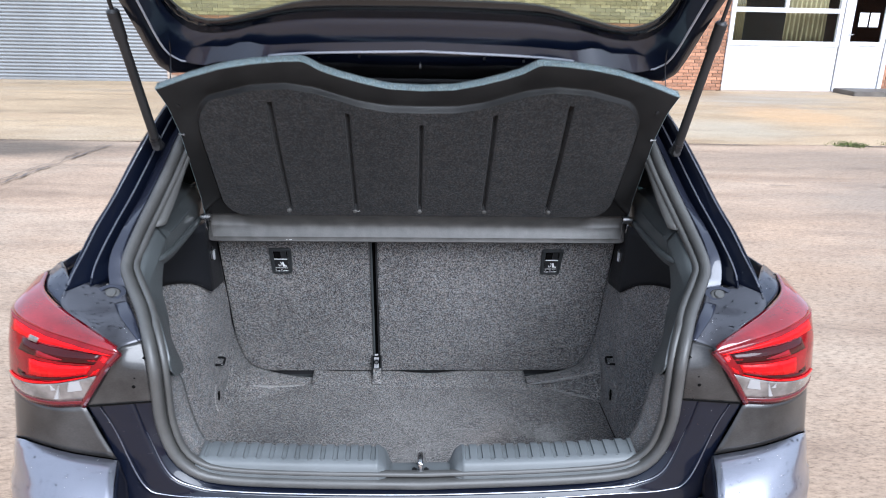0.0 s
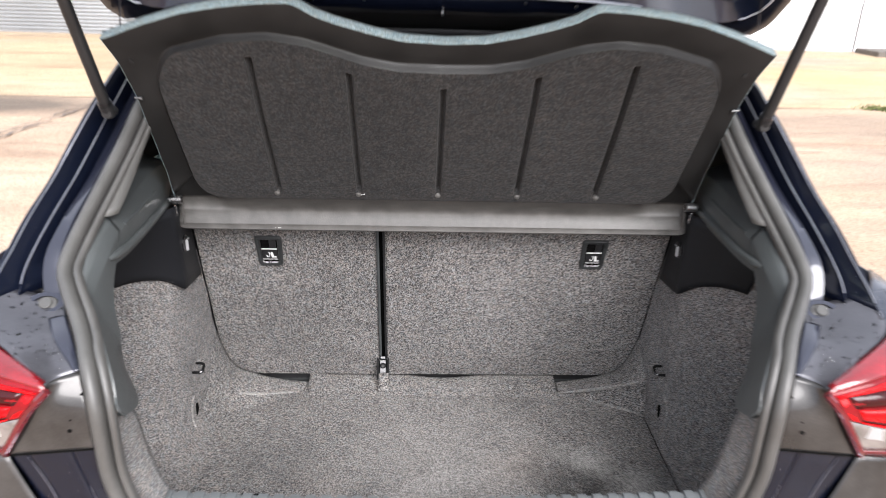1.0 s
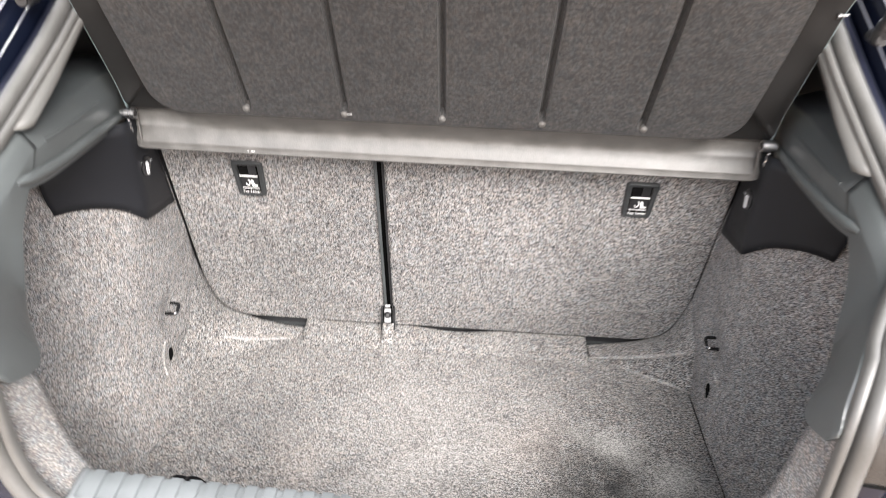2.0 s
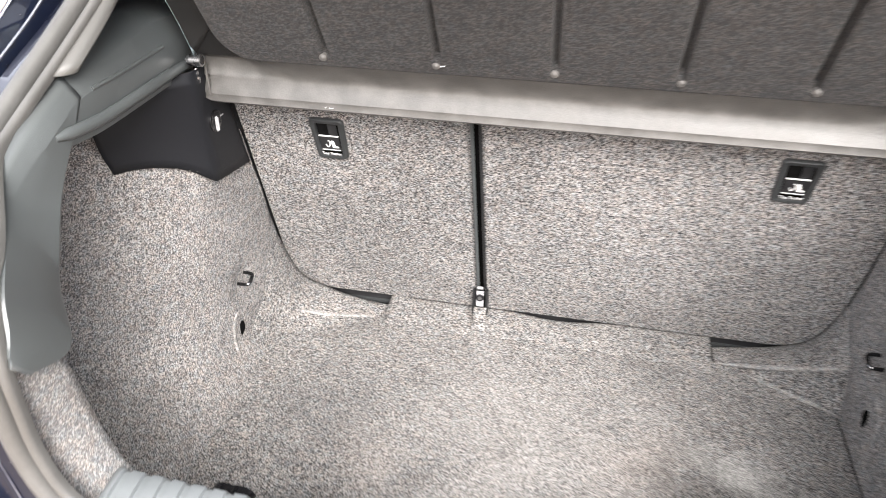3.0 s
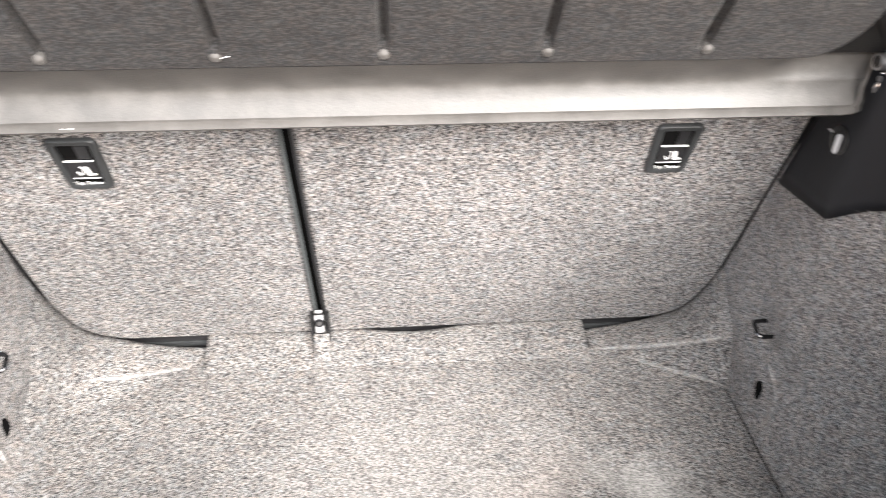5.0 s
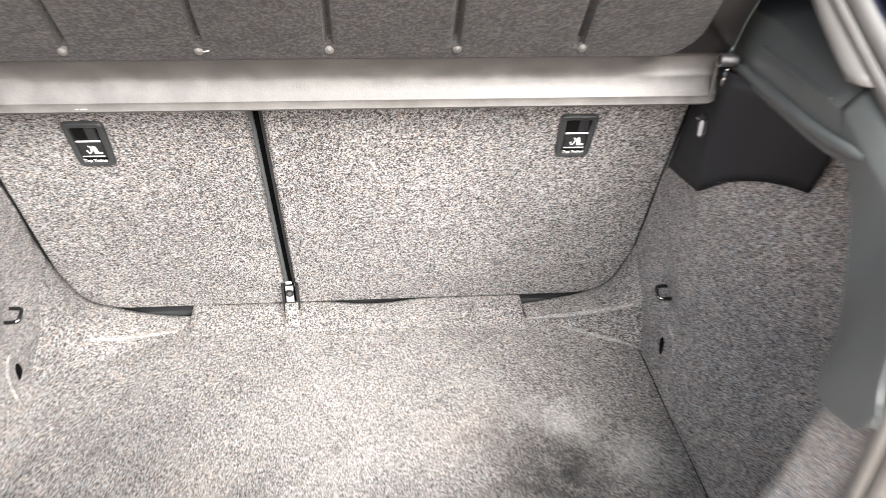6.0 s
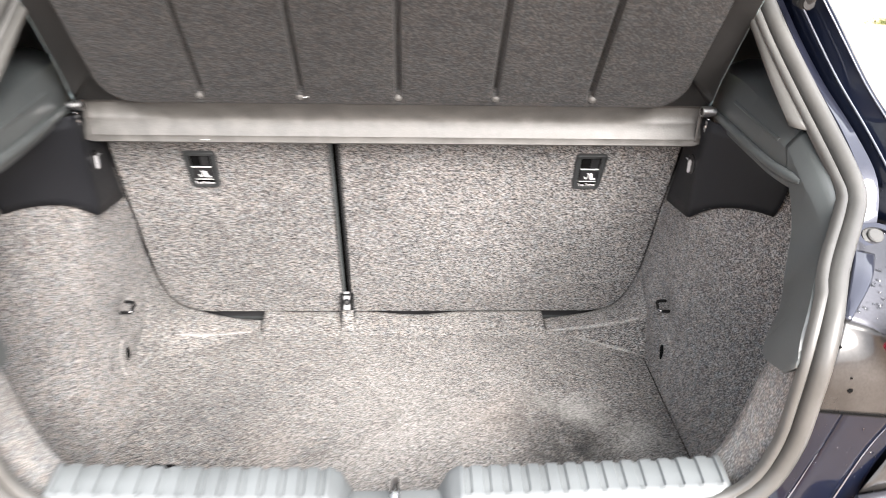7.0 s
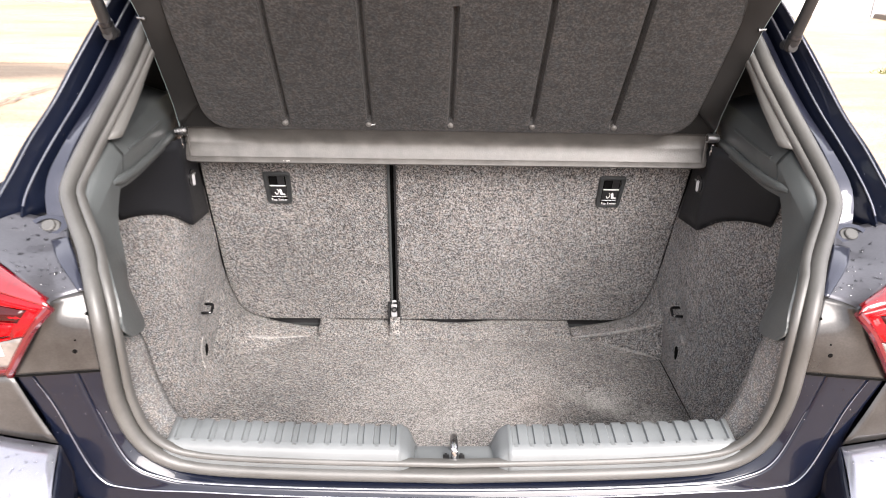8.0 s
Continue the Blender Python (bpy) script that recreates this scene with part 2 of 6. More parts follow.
STEEL_DULL = surface("dull_steel", (0.22, 0.22, 0.22), 0.45, 0.9, 0, 400, 0.2, 0.05)
ZINC = surface("bright_zinc", (0.42, 0.42, 0.43), 0.35, 0.3, 0, 400, 0.05, 0)
DARK_METAL = surface("dark_steel", (0.06, 0.06, 0.065), 0.35, 0.9, 0, 400, 0.2, 0.05)
WHITE_PRINT = surface("white_print", (0.75, 0.75, 0.74), 0.5, 0, 0, 300, 0.05, 0)
RED_TOP = surface("wet_red_lens_top", (0.2, 0.002, 0.007), 0.06, 0, 1.0, 200, 0.3, 0, 14)
RED_RIM = surface("crimson_lens_rim", (0.10, 0.003, 0.008), 0.12, 0, 0.5, 200, 0.25, 0, 14)
RED_LENS = surface("red_lens", (0.19, 0.002, 0.006), 0.12, 0, 0.15, 200, 0.3, 0, 14, 0.3)
RED_DARK = surface("dark_red_lens", (0.035, 0.001, 0.002), 0.15, 0, 0.1, 200, 0.2, 0, 14, 0.3)
RED_BAR = surface("bright_red_bar", (0.72, 0.002, 0.004), 0.3, 0, 0, 200, 0.1, 0, 14, 0.2)
CLEAR_LENS = surface("smoky_clear_lens", (0.2, 0.18, 0.17), 0.1, 0.2, 1.0, 120, 0.35, 0, 25)
WINDOW = clear("car_glass", (0.55, 0.6, 0.5))
DARK_WINDOW = clear("tinted_glass", (0.05, 0.07, 0.062))
FRIT = surface("black_glass_border", (0.006, 0.006, 0.007), 0.06, 0, 0.5, 300, 0.1, 0)
CABIN = surface("dark_cabin_trim", (0.02, 0.02, 0.022), 0.8, 0, 0, 300, 0.2, 0.1)
CONCRETE = concrete("yard_concrete", (0.40, 0.292, 0.207), (((-5.1, 7.2), (2.1, 0.62), (0.11, 0.088, 0.068), 0.92), ((5.4, 4.8), (2.2, 1.6), (0.22, 0.175, 0.14), 0.6), ((5.6, 7.0), (2.6, 0.9), (0.24, 0.185, 0.14), 0.65)))
APRON = concrete("apron_concrete", (0.40, 0.30, 0.19), (((6.6, 10.9), (1.1, 1.3), (0.52, 0.33, 0.17), 0.6), ((4.6, 9.4), (1.3, 1.1), (0.50, 0.46, 0.37), 0.4), ((7.2, 13.4), (2.2, 0.8), (0.33, 0.29, 0.235), 0.6)))
SHUTTER = surface("galvanised_shutter", (0.31, 0.32, 0.325), 0.42, 0.4, 0, 40, 0.1, 0.02, 1.5)
WATER = clear("rain_water", (0.95, 0.95, 0.96))
WHITE_PAINT = surface("white_painted_panel", (0.66, 0.66, 0.67), 0.45, 0, 0, 80, 0.04, 0.03, 1.5)
BRICK = brickwork("red_brick", (0.43, 0.215, 0.125))
BRICK_YELLOW = brickwork("buff_brick", (0.42, 0.35, 0.2))
STEP = surface("worn_step_concrete", (0.13, 0.115, 0.1), 0.8, 0, 0, 60, 0.25, 0.3, 3)
# matte black that stands in for the shade inside holes and gaps
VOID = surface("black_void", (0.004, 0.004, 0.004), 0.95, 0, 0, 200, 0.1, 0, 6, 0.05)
MORTAR = surface("mortar", (0.38, 0.31, 0.25), 0.9, 0, 0, 60, 0.2, 0.3, 2)
CURTAIN = surface("beige_curtain", (0.45, 0.37, 0.27), 0.9, 0, 0, 60, 0.15, 0.1, 3)
DARK_ROOM = surface("dark_room", (0.05, 0.05, 0.055), 0.9, 0, 0, 30, 0.2, 0)
PAPER = surface("white_paper", (0.8, 0.8, 0.8), 0.7, 0, 0, 60, 0.03, 0)
MOSS = surface("moss", (0.13, 0.15, 0.045), 0.95, 0, 0, 40, 0.4, 0.5, 8)
ALLOY = surface("alloy_rim", (0.45, 0.45, 0.46), 0.3, 0.9, 0, 200, 0.1, 0.02)


# ---- mesh helpers ----
def spline(pts, n):
    """n points along a smooth curve through pts, evenly spread."""
    p = np.array(pts, float)
    if len(p) == 2:
        return [p[0] + (p[1] - p[0]) * k for k in np.linspace(0, 1, n)]
    d = np.r_[0, np.cumsum(np.linalg.norm(np.diff(p, axis=0), axis=1) + 1e-9)]
    q = np.vstack([2 * p[0] - p[1], p, 2 * p[-1] - p[-2]])
    out = []
    for s in np.linspace(0, d[-1], n):
        i = int(min(max(np.searchsorted(d, s, "right") - 1, 0), len(p) - 2))
        u = (s - d[i]) / (d[i + 1] - d[i])
        a, b, c, e = q[i], q[i + 1], q[i + 2], q[i + 3]
        out.append(0.5 * (2 * b + (c - a) * u + (2 * a - 5 * b + 4 * c - e) * u * u + (3 * b - a - 3 * c + e) * u ** 3))
    return out


def grid(rows, closed=False):
    bm = bmesh.new()
    vs = [[bm.verts.new(p) for p in r] for r in rows]
    for r0, r1 in zip(vs, vs[1:]):
        m = len(r0)
        for i in range(m if closed else m - 1):
            bm.faces.new((r0[i], r0[(i + 1) % m], r1[(i + 1) % m], r1[i]))
    return bm


def loft(curves, n=24, m=10):
    """A smooth sheet through a few curves."""
    cs = [spline(c, n) for c in curves]
    cols = [spline([c[i] for c in cs], m) for i in range(n)]
    return grid([[cols[i][j] for i in range(n)] for j in range(m)])


def tube(path, r, sides=10, caps=True):
    p = [Vector(q) for q in path]
    rows = []
    up = Vector((0.13, 0.31, 0.94))
    for i, q in enumerate(p):
        t = (p[min(i + 1, len(p) - 1)] - p[max(i - 1, 0)]).normalized()
        a = t.cross(up).normalized()
        b = t.cross(a)
        rr = r[i] if isinstance(r, (list, tuple)) else r
        rows.append([q + (a * math.cos(k) + b * math.sin(k)) * rr for k in (2 * math.pi * j / sides for j in range(sides))])
    bm = grid(rows, True)
    if caps:
        bm.verts.ensure_lookup_table()
        bm.faces.new(bm.verts[:sides])
        bm.faces.new(bm.verts[-sides:])
    return bm


def box(c, size, bevel=0.0, turn=None):
    bm = bmesh.new()
    bmesh.ops.create_cube(bm, size=1)
    bmesh.ops.scale(bm, vec=size, verts=bm.verts)
    if bevel:
        bmesh.ops.bevel(bm, geom=bm.edges[:], offset=bevel, segments=2, affect="EDGES")
    if turn is not None:
        bmesh.ops.transform(bm, matrix=turn, verts=bm.verts)
    bmesh.ops.translate(bm, vec=c, verts=bm.verts)
    return bm


def plate(outline, depth, bevel=0.0):
    """A flat plate from a closed outline, thickened along depth."""
    bm = bmesh.new()
    f = bm.faces.new([bm.verts.new(p) for p in outline])
    ext = bmesh.ops.extrude_face_region(bm, geom=[f])
    bmesh.ops.translate(bm, vec=depth, verts=[v for v in ext["geom"] if isinstance(v, bmesh.types.BMVert)])
    bmesh.ops.recalc_face_normals(bm, faces=bm.faces)
    if bevel:
        bmesh.ops.bevel(bm, geom=bm.edges[:], offset=bevel, segments=2, affect="EDGES")
    return bm


def join(*bms):
    out = bms[0]
    for b in bms[1:]:
        tmp = bpy.data.meshes.new("tmp")
        b.to_mesh(tmp)
        out.from_mesh(tmp)
        bpy.data.meshes.remove(tmp)
    return out


def flipped(bm):
    bmesh.ops.scale(bm, vec=(-1, 1, 1), verts=bm.verts)
    bmesh.ops.reverse_faces(bm, faces=bm.faces)
    return bm


def part(name, bm, mat, parent=None, label="", thick=0.0, smooth=True, offset=0.0, crisp=38):
    me = bpy.data.meshes.new(name)
    bm.to_mesh(me)
    bm.free()
    me.materials.append(mat)
    if smooth:
        me.polygons.foreach_set("use_smooth", [True] * len(me.polygons))
        me.set_sharp_from_angle(angle=radians(crisp))
    ob = new(name, me)
    ob.parent = parent
    if thick:
        s = ob.modifiers.new("thickness", "SOLIDIFY")
        s.thickness, s.offset = thick, offset
    if label:
        tagged(ob, label)
    return ob


def pair(name, make, mat, parent, label="", thick=0.0, crisp=38):
    """One part on each side of the car."""
    return [part(name, make() if s > 0 else flipped(make()), mat, parent[0 if s > 0 else 1] if isinstance(parent, (list, tuple)) else parent, label, thick, crisp=crisp) for s in (1, -1)]


def thing(name, label, category, at=(0, 0, 0), group="", kind=""):
    ob = new(name)
    ob.location = at
    ob.empty_display_size = 0.1
    return tagged(ob, label, category, group, kind)


def words(text, size, mat, parent, m):
    cu = bpy.data.curves.new("lettering", "FONT")
    cu.body, cu.size, cu.extrude, cu.align_x, cu.align_y = text, size, 0.0002, "CENTER", "CENTER"
    tmp = new("lettering_curve", cu)
    me = bpy.data.meshes.new_from_object(tmp.evaluated_get(bpy.context.evaluated_depsgraph_get()))
    bpy.data.objects.remove(tmp)
    me.transform(m)
    me.materials.append(mat)
    ob = new("lettering", me)
    ob.parent = parent
    return ob


# ---- the yard ----
GATE_Y = 15.2


def yard():
    rows = []
    xs = [-2500, -300, -60] + list(np.linspace(-24, 24, 49)) + [60, 300, 2500]
    ys = [-2500, -300, -60] + list(np.linspace(-24, 24, 49)) + [60, 300, 2500]
    for y in ys:
        rows.append([(x, y, 0.012 * noise.noise((x * 0.3, y * 0.3, 0)) if abs(x) < 20 and 1 < y < 14 and not (abs(x) < 3 and y < 6) else 0) for x in xs])
    g = part("ground", grid(rows), CONCRETE)
    tagged(g, "worn cream and brown concrete yard with damp streaks and dark marks", "ground", kind="structure")
    # joints between the slabs
    for (x0, y0), (x1, y1), w in (((-12, 7.5), (-4.0, 7.68), 0.03), ((2.5, 7.95), (14, 8.1), 0.05), ((-4.05, 3.4), (-3.62, 7.45), 0.035), ((-4.15, 3.4), (-3.71, 7.45), 0.02), ((4.9, 6.55), (9.0, 6.62), 0.03), ((3.6, 5.62), (9.0, 5.7), 0.02), ((-9, 2.95), (-1.6, 3.0), 0.012)):
        d = Vector((x1 - x0, y1 - y0, 0))
        q = d.cross(Vector((0, 0, 1))).normalized() * w
        pts = []
        for k in np.linspace(0, 1, 90):
            wob = 0.04 * noise.noise((k * 25, x0, y0))
            c = Vector((x0, y0, 0.016)) + d * float(k) + q.normalized() * wob
            half = 0.5 * max(0.06, min(1.0, 0.75 + 1.3 * noise.noise((k * 14, y0 * 3, x0))))
            pts.append((c - q * half, c + q * half))
        tagged(part("joint", grid([[a for a, _ in pts], [b for _, b in pts]]), JOINT, g), "dark slab joint")


def aprons():
    for x0, x1, y0, y1 in ((2.2, 14.0, 8.06, 15.1), (-14.0, -2.2, 7.75, 15.1)):
        rows = [[(x, y + 0.03 * noise.noise((x, y, 1)) * (y < 9), 0.022 - 0.014 * (y < y0 + 0.02)) for x in np.linspace(x0, x1, 30)] for y in (y0, y0 + 0.015, y0 + 0.1, y1)]
        tagged(part("pavement", grid(rows), APRON), "paler worn concrete apron in front of the building", "pavement", kind="structure")


JOINT = surface("dark_joint_dirt", (0.16, 0.13, 0.11), 0.9, 0, 0, 60, 0.3, 0.3, 3)
yard()
aprons()


def moss_tufts():
    bm = bmesh.new()
    rnd = random.Random(5)
    for _ in range(420):
        x, y = rnd.choice((5.85, 5.95, 6.55)) + rnd.gauss(0, 0.10), 8.12 + rnd.gauss(0, 0.09)
        h, a = rnd.uniform(0.025, 0.045), rnd.uniform(0, 6.28)
        w = rnd.uniform(0.01, 0.03)
        vs = [bm.verts.new(p) for p in ((x - w * math.cos(a), y - w * math.sin(a), 0), (x + w * math.cos(a), y + w * math.sin(a), 0), (x + rnd.uniform(-0.05, 0.05), y + rnd.uniform(-0.05, 0.05), h))]
        bm.faces.new(vs)
    tagged(part("moss", bm, MOSS), "green moss tufts growing along the concrete joint", "moss", kind="stuff")


def rubble():
    bm = bmesh.new()
    rnd = random.Random(8)
    for _ in range(260):
        c = (rnd.uniform(5.5, 8.5), rnd.uniform(8.3, 10.2), 0.005)
        s = rnd.uniform(0.008, 0.035)
        join(bm, box(c, (s * rnd.uniform(1, 2), s * 1.3, s), 0, Matrix.Rotation(rnd.uniform(0, 3), 4, "Z")))
    tagged(part("gravel", bm, MORTAR, smooth=False), "pale loose grit and crumbs lying on the concrete", "gravel", kind="stuff")


moss_tufts()
rubble()


# ---- the building ----
def building():
    y = GATE_Y
    wall = part("wall_north", join(box((-12.6, y + 0.2, 3), (5.0, 0.3, 6)), box((0.8, y + 0.2, 3), (12.4, 0.3, 6)), box((12.9, y + 0.2, 3), (4.2, 0.3, 6)),
                                   box((-7.7, y + 0.2, 5.2), (4.6, 0.3, 1.6)), box((8.95, y + 0.2, 4.7), (3.9, 0.3, 2.6))), MORTAR, smooth=False)
    tagged(wall, "long brick wall of a low workshop building", "wall", kind="structure")
    tagged(part("wall_east", box((15.1, y + 4.2, 3), (0.3, 8, 6)), MORTAR, smooth=False), "side wall of the workshop building", "wall", kind="structure")
    tagged(part("wall_west", box((-15.1, y + 4.2, 3), (0.3, 8, 6)), MORTAR, smooth=False), "side wall of the workshop building", "wall", kind="structure")
    tagged(part("roof", box((0, y + 4, 6.1), (31, 8.6, 0.2), 0.03), DARK_ROOM), "flat roof of the workshop building", "roof", kind="structure")
    return wall


def unseen_yard_walls():
    # made-up walls out of view, there to darken the paint's reflections
    for nm, c, sz in (("wall_south", (0, -26, 1.3), (52, 0.3, 2.6)), ("wall_yard_east", (26, -5.5, 1.5), (0.3, 41, 3.0)), ("wall_yard_west", (-26, -5.5, 1.5), (0.3, 41, 3.0))):
        tagged(part(nm, box(c, sz, 0.02), BRICK, smooth=False), "unseen plain wall added to darken the reflections at the horizon", "wall", kind="structure")


WALL = building()
unseen_yard_walls()


def shutter():
    y = GATE_Y + 0.12
    t = thing("roller_shutter", "closed pale grey ribbed metal roller shutter", "shutter", (-7.7, y, 0))
    z = 0.06
    bm = box((0, 0, 0.03), (4.7, 0.05, 0.06), 0.008)
    part("bottom_rail", bm, SHUTTER, t)
    prof = [(0.012, 0.0), (-0.012, 0.010), (-0.022, 0.030), (-0.016, 0.052), (0.004, 0.066), (0.012, 0.075)]
    bm = grid([[(-2.34, a, b), (2.34, a, b)] for a, b in prof])
    first = part("slat", bm, SHUTTER, t)
    first.location = (0, 0, z)
    for k in range(1, 58):
        s = new("slat", first.data)
        s.parent, s.location = t, (0, 0, z + 0.075 * k)
    for sx in (-2.36, 2.36):
        part("guide_rail", box((sx, 0.02, 2.2), (0.08, 0.12, 4.4), 0.006), SHUTTER, t)


shutter()


def window_unit():
    y = GATE_Y + 0.02
    x0, x1, x2 = 7.08, 9.66, 10.82
    w = thing("window_1", "white framed workshop window with curtains above white panels", "window", (x0, y, 0), kind="structure")

    def bar(nm, ax, az, bx, bz, parent, d=0.09, off=0.0):
        return part(nm, box((((ax + bx) / 2 - x0), off, (az + bz) / 2), (bx - ax, d, bz - az), 0.008), WHITE_PAINT, parent)
    bar("lower_panel", x0, 0.03, x1 - 0.02, 1.02, w, 0.05)
    bar("rail", x0, 1.02, x1 - 0.02, 1.13, w)
    bar("rail", x0 + 0.1, 1.74, x1 - 0.1, 1.84, w)
    bar("rail", x0, 2.5, x1 - 0.02, 2.6, w)
    bar("post", x0, 1.13, x0 + 0.1, 2.5, w)
    bar("post", x1 - 0.12, 1.13, x1 - 0.02, 2.5, w)
    bar("post", 8.28, 1.84, 8.36, 2.5, w)
    part("pane", box((1.29, 0.02, 1.43), (2.4, 0.008, 0.6)), WINDOW, w, smooth=False).visible_shadow = False
    part("pane", box((0.65, 0.02, 2.17), (1.1, 0.008, 0.66)), WINDOW, w, smooth=False).visible_shadow = False
    part("pane", box((1.86, 0.02, 2.17), (1.16, 0.008, 0.66)), WINDOW, w, smooth=False).visible_shadow = False
    part("lower_rail", box((1.29, -0.03, 0.02), (2.62, 0.06, 0.05), 0.006), MORTAR, w)
    d = thing("door_1", "white door with a dark glass pane and two notices", "door", (x1, y, 0), kind="structure")
    dw = x2 - x1
    for nm, c, s in (("door_frame", (0.05, 0, 1.12), (0.1, 0.1, 2.2)), ("door_frame", (dw - 0.05, 0, 1.12), (0.1, 0.1, 2.2)), ("door_frame", (dw / 2, 0, 2.27), (dw, 0.1, 0.1)),
                     ("lower_panel", (dw / 2, 0.01, 0.55), (dw - 0.22, 0.05, 1.0)), ("stile", (0.17, 0, 1.6), (0.12, 0.06, 1.2)), ("stile", (dw - 0.17, 0, 1.6), (0.12, 0.06, 1.2)),
                     ("rail", (dw / 2, 0, 1.1), (dw - 0.22, 0.052, 0.09))):
        part(nm, box(c, s, 0.006), WHITE_PAINT, d)
    part("pane", box((dw / 2, 0.01, 1.65), (dw - 0.4, 0.008, 1.05)), DARK_WINDOW, d, smooth=False)
    for px in (0.47, 0.72):
        part("notice", box((px, -0.006, 1.62), (0.21, 0.004, 0.3)), PAPER, d, "white paper notice", smooth=False)
    part("door_handle", box((0.22, -0.06, 1.3), (0.12, 0.03, 0.02), 0.005), METAL, d)
    room = part("room", join(box((9, y + 2.2, 1.5), (5, 0.1, 3)), box((9, y + 1.3, -0.03), (5, 2, 0.1)), box((6.6, y + 1.3, 1.5), (0.1, 2, 3)), box((11.4, y + 1.3, 1.5), (0.1, 2, 3)), box((9, y + 1.3, 3), (5, 2, 0.1))), DARK_ROOM, smooth=False)
    tagged(room, "plain dark room behind the workshop window", "room", kind="structure")
    for cx, cw in ((7.35, 0.34), (8.95, 0.95)):
        rows = []
        for z in (1.05, 2.6):
            rows.append([(cx - cw / 2 + cw * k / 60, y + 0.28 + 0.03 * math.sin(k * 0.9), z) for k in range(61)])
        c = part("curtain", grid(rows), CURTAIN, thick=0.004)
        tagged(c, "beige curtain hanging in folds behind the window", "curtain", "curtains at the window")
    step = part("doorstep", box((11.0, y - 0.45, 0.06), (2.6, 0.9, 0.12), 0.015), STEP)
    tagged(step, "low grey concrete step before the white door", "step", kind="structure")


window_unit()


# ---- the car ----
def aperture_y(z):
    """How far forward the rim of the boot opening lies at a height."""
    return float(np.interp(z, [0.3, 0.93, 0.98, 1.03, 1.087, 1.135, 1.2, 1.255, 1.30, 1.36, 1.42, 1.46], [-0.03, -0.03, -0.005, 0.075, 0.165, 0.245, 0.335, 0.405, 0.455, 0.52, 0.575, 0.59]))


CAR = thing("car", "dark blue hatchback with its tailgate open, parked on the concrete", "car")

SEAL_HALF = [(0, 0.667), (0.25, 0.674), (0.407, 0.685), (0.468, 0.705), (0.502, 0.745), (0.519, 0.81), (0.521, 0.875), (0.523, 0.936), (0.538, 0.984), (0.567, 1.02),
             (0.608, 1.059), (0.626, 1.08), (0.628, 1.103), (0.6215, 1.143), (0.608, 1.192), (0.593, 1.246), (0.579, 1.30), (0.558, 1.35), (0.53, 1.39), (0.46, 1.415), (0.34, 1.43), (0, 1.44)]


def weatherstrip():
    half = spline([(x, aperture_y(z), z) for x, z in SEAL_HALF], 90)
    loop = half + [np.array((-p[0], p[1], p[2])) for p in half[-2:0:-1]]
    prof = [(-0.021, -0.004), (-0.0215, 0.003), (-0.020, 0.007), (-0.017, 0.0092), (-0.0135, 0.0095), (-0.0105, 0.0065), (-0.0088, 0.000), (-0.0080, -0.007), (-0.0052, -0.007), (-0.0044, 0.002), (-0.0025, 0.0095), (0.001, 0.0135), (0.006, 0.0155), (0.011, 0.0152), (0.0155, 0.012), (0.0185, 0.006), (0.019, -0.004)]
    m = len(loop)
    rows = []
    for i, p in enumerate(loop):
        t = Vector(loop[(i + 1) % m] - loop[i - 1]).normalized()
        out = Vector((0, -1, 0.35)) if p[2] > 1.0 else Vector((0, -1, 0.1))
        nrm = (out - t * out.dot(t)).normalized()
        b = t.cross(nrm).normalized()
        if b.dot(Vector((p[0], 0, p[2] - 1.0))) < 0:
            b = -b
        rows.append([Vector(p) + b * u + nrm * v for u, v in prof])
    rows.append(rows[0])
    part("weatherstrip", grid(rows), RUBBER, CAR, "grey rubber weatherstrip with a groove")


weatherstrip()


def full(half):
    """A curve and its mirror image, from one side of the car to the other."""
    return [(-x, y, z) for x, y, z in half[:0:-1]] + list(half)


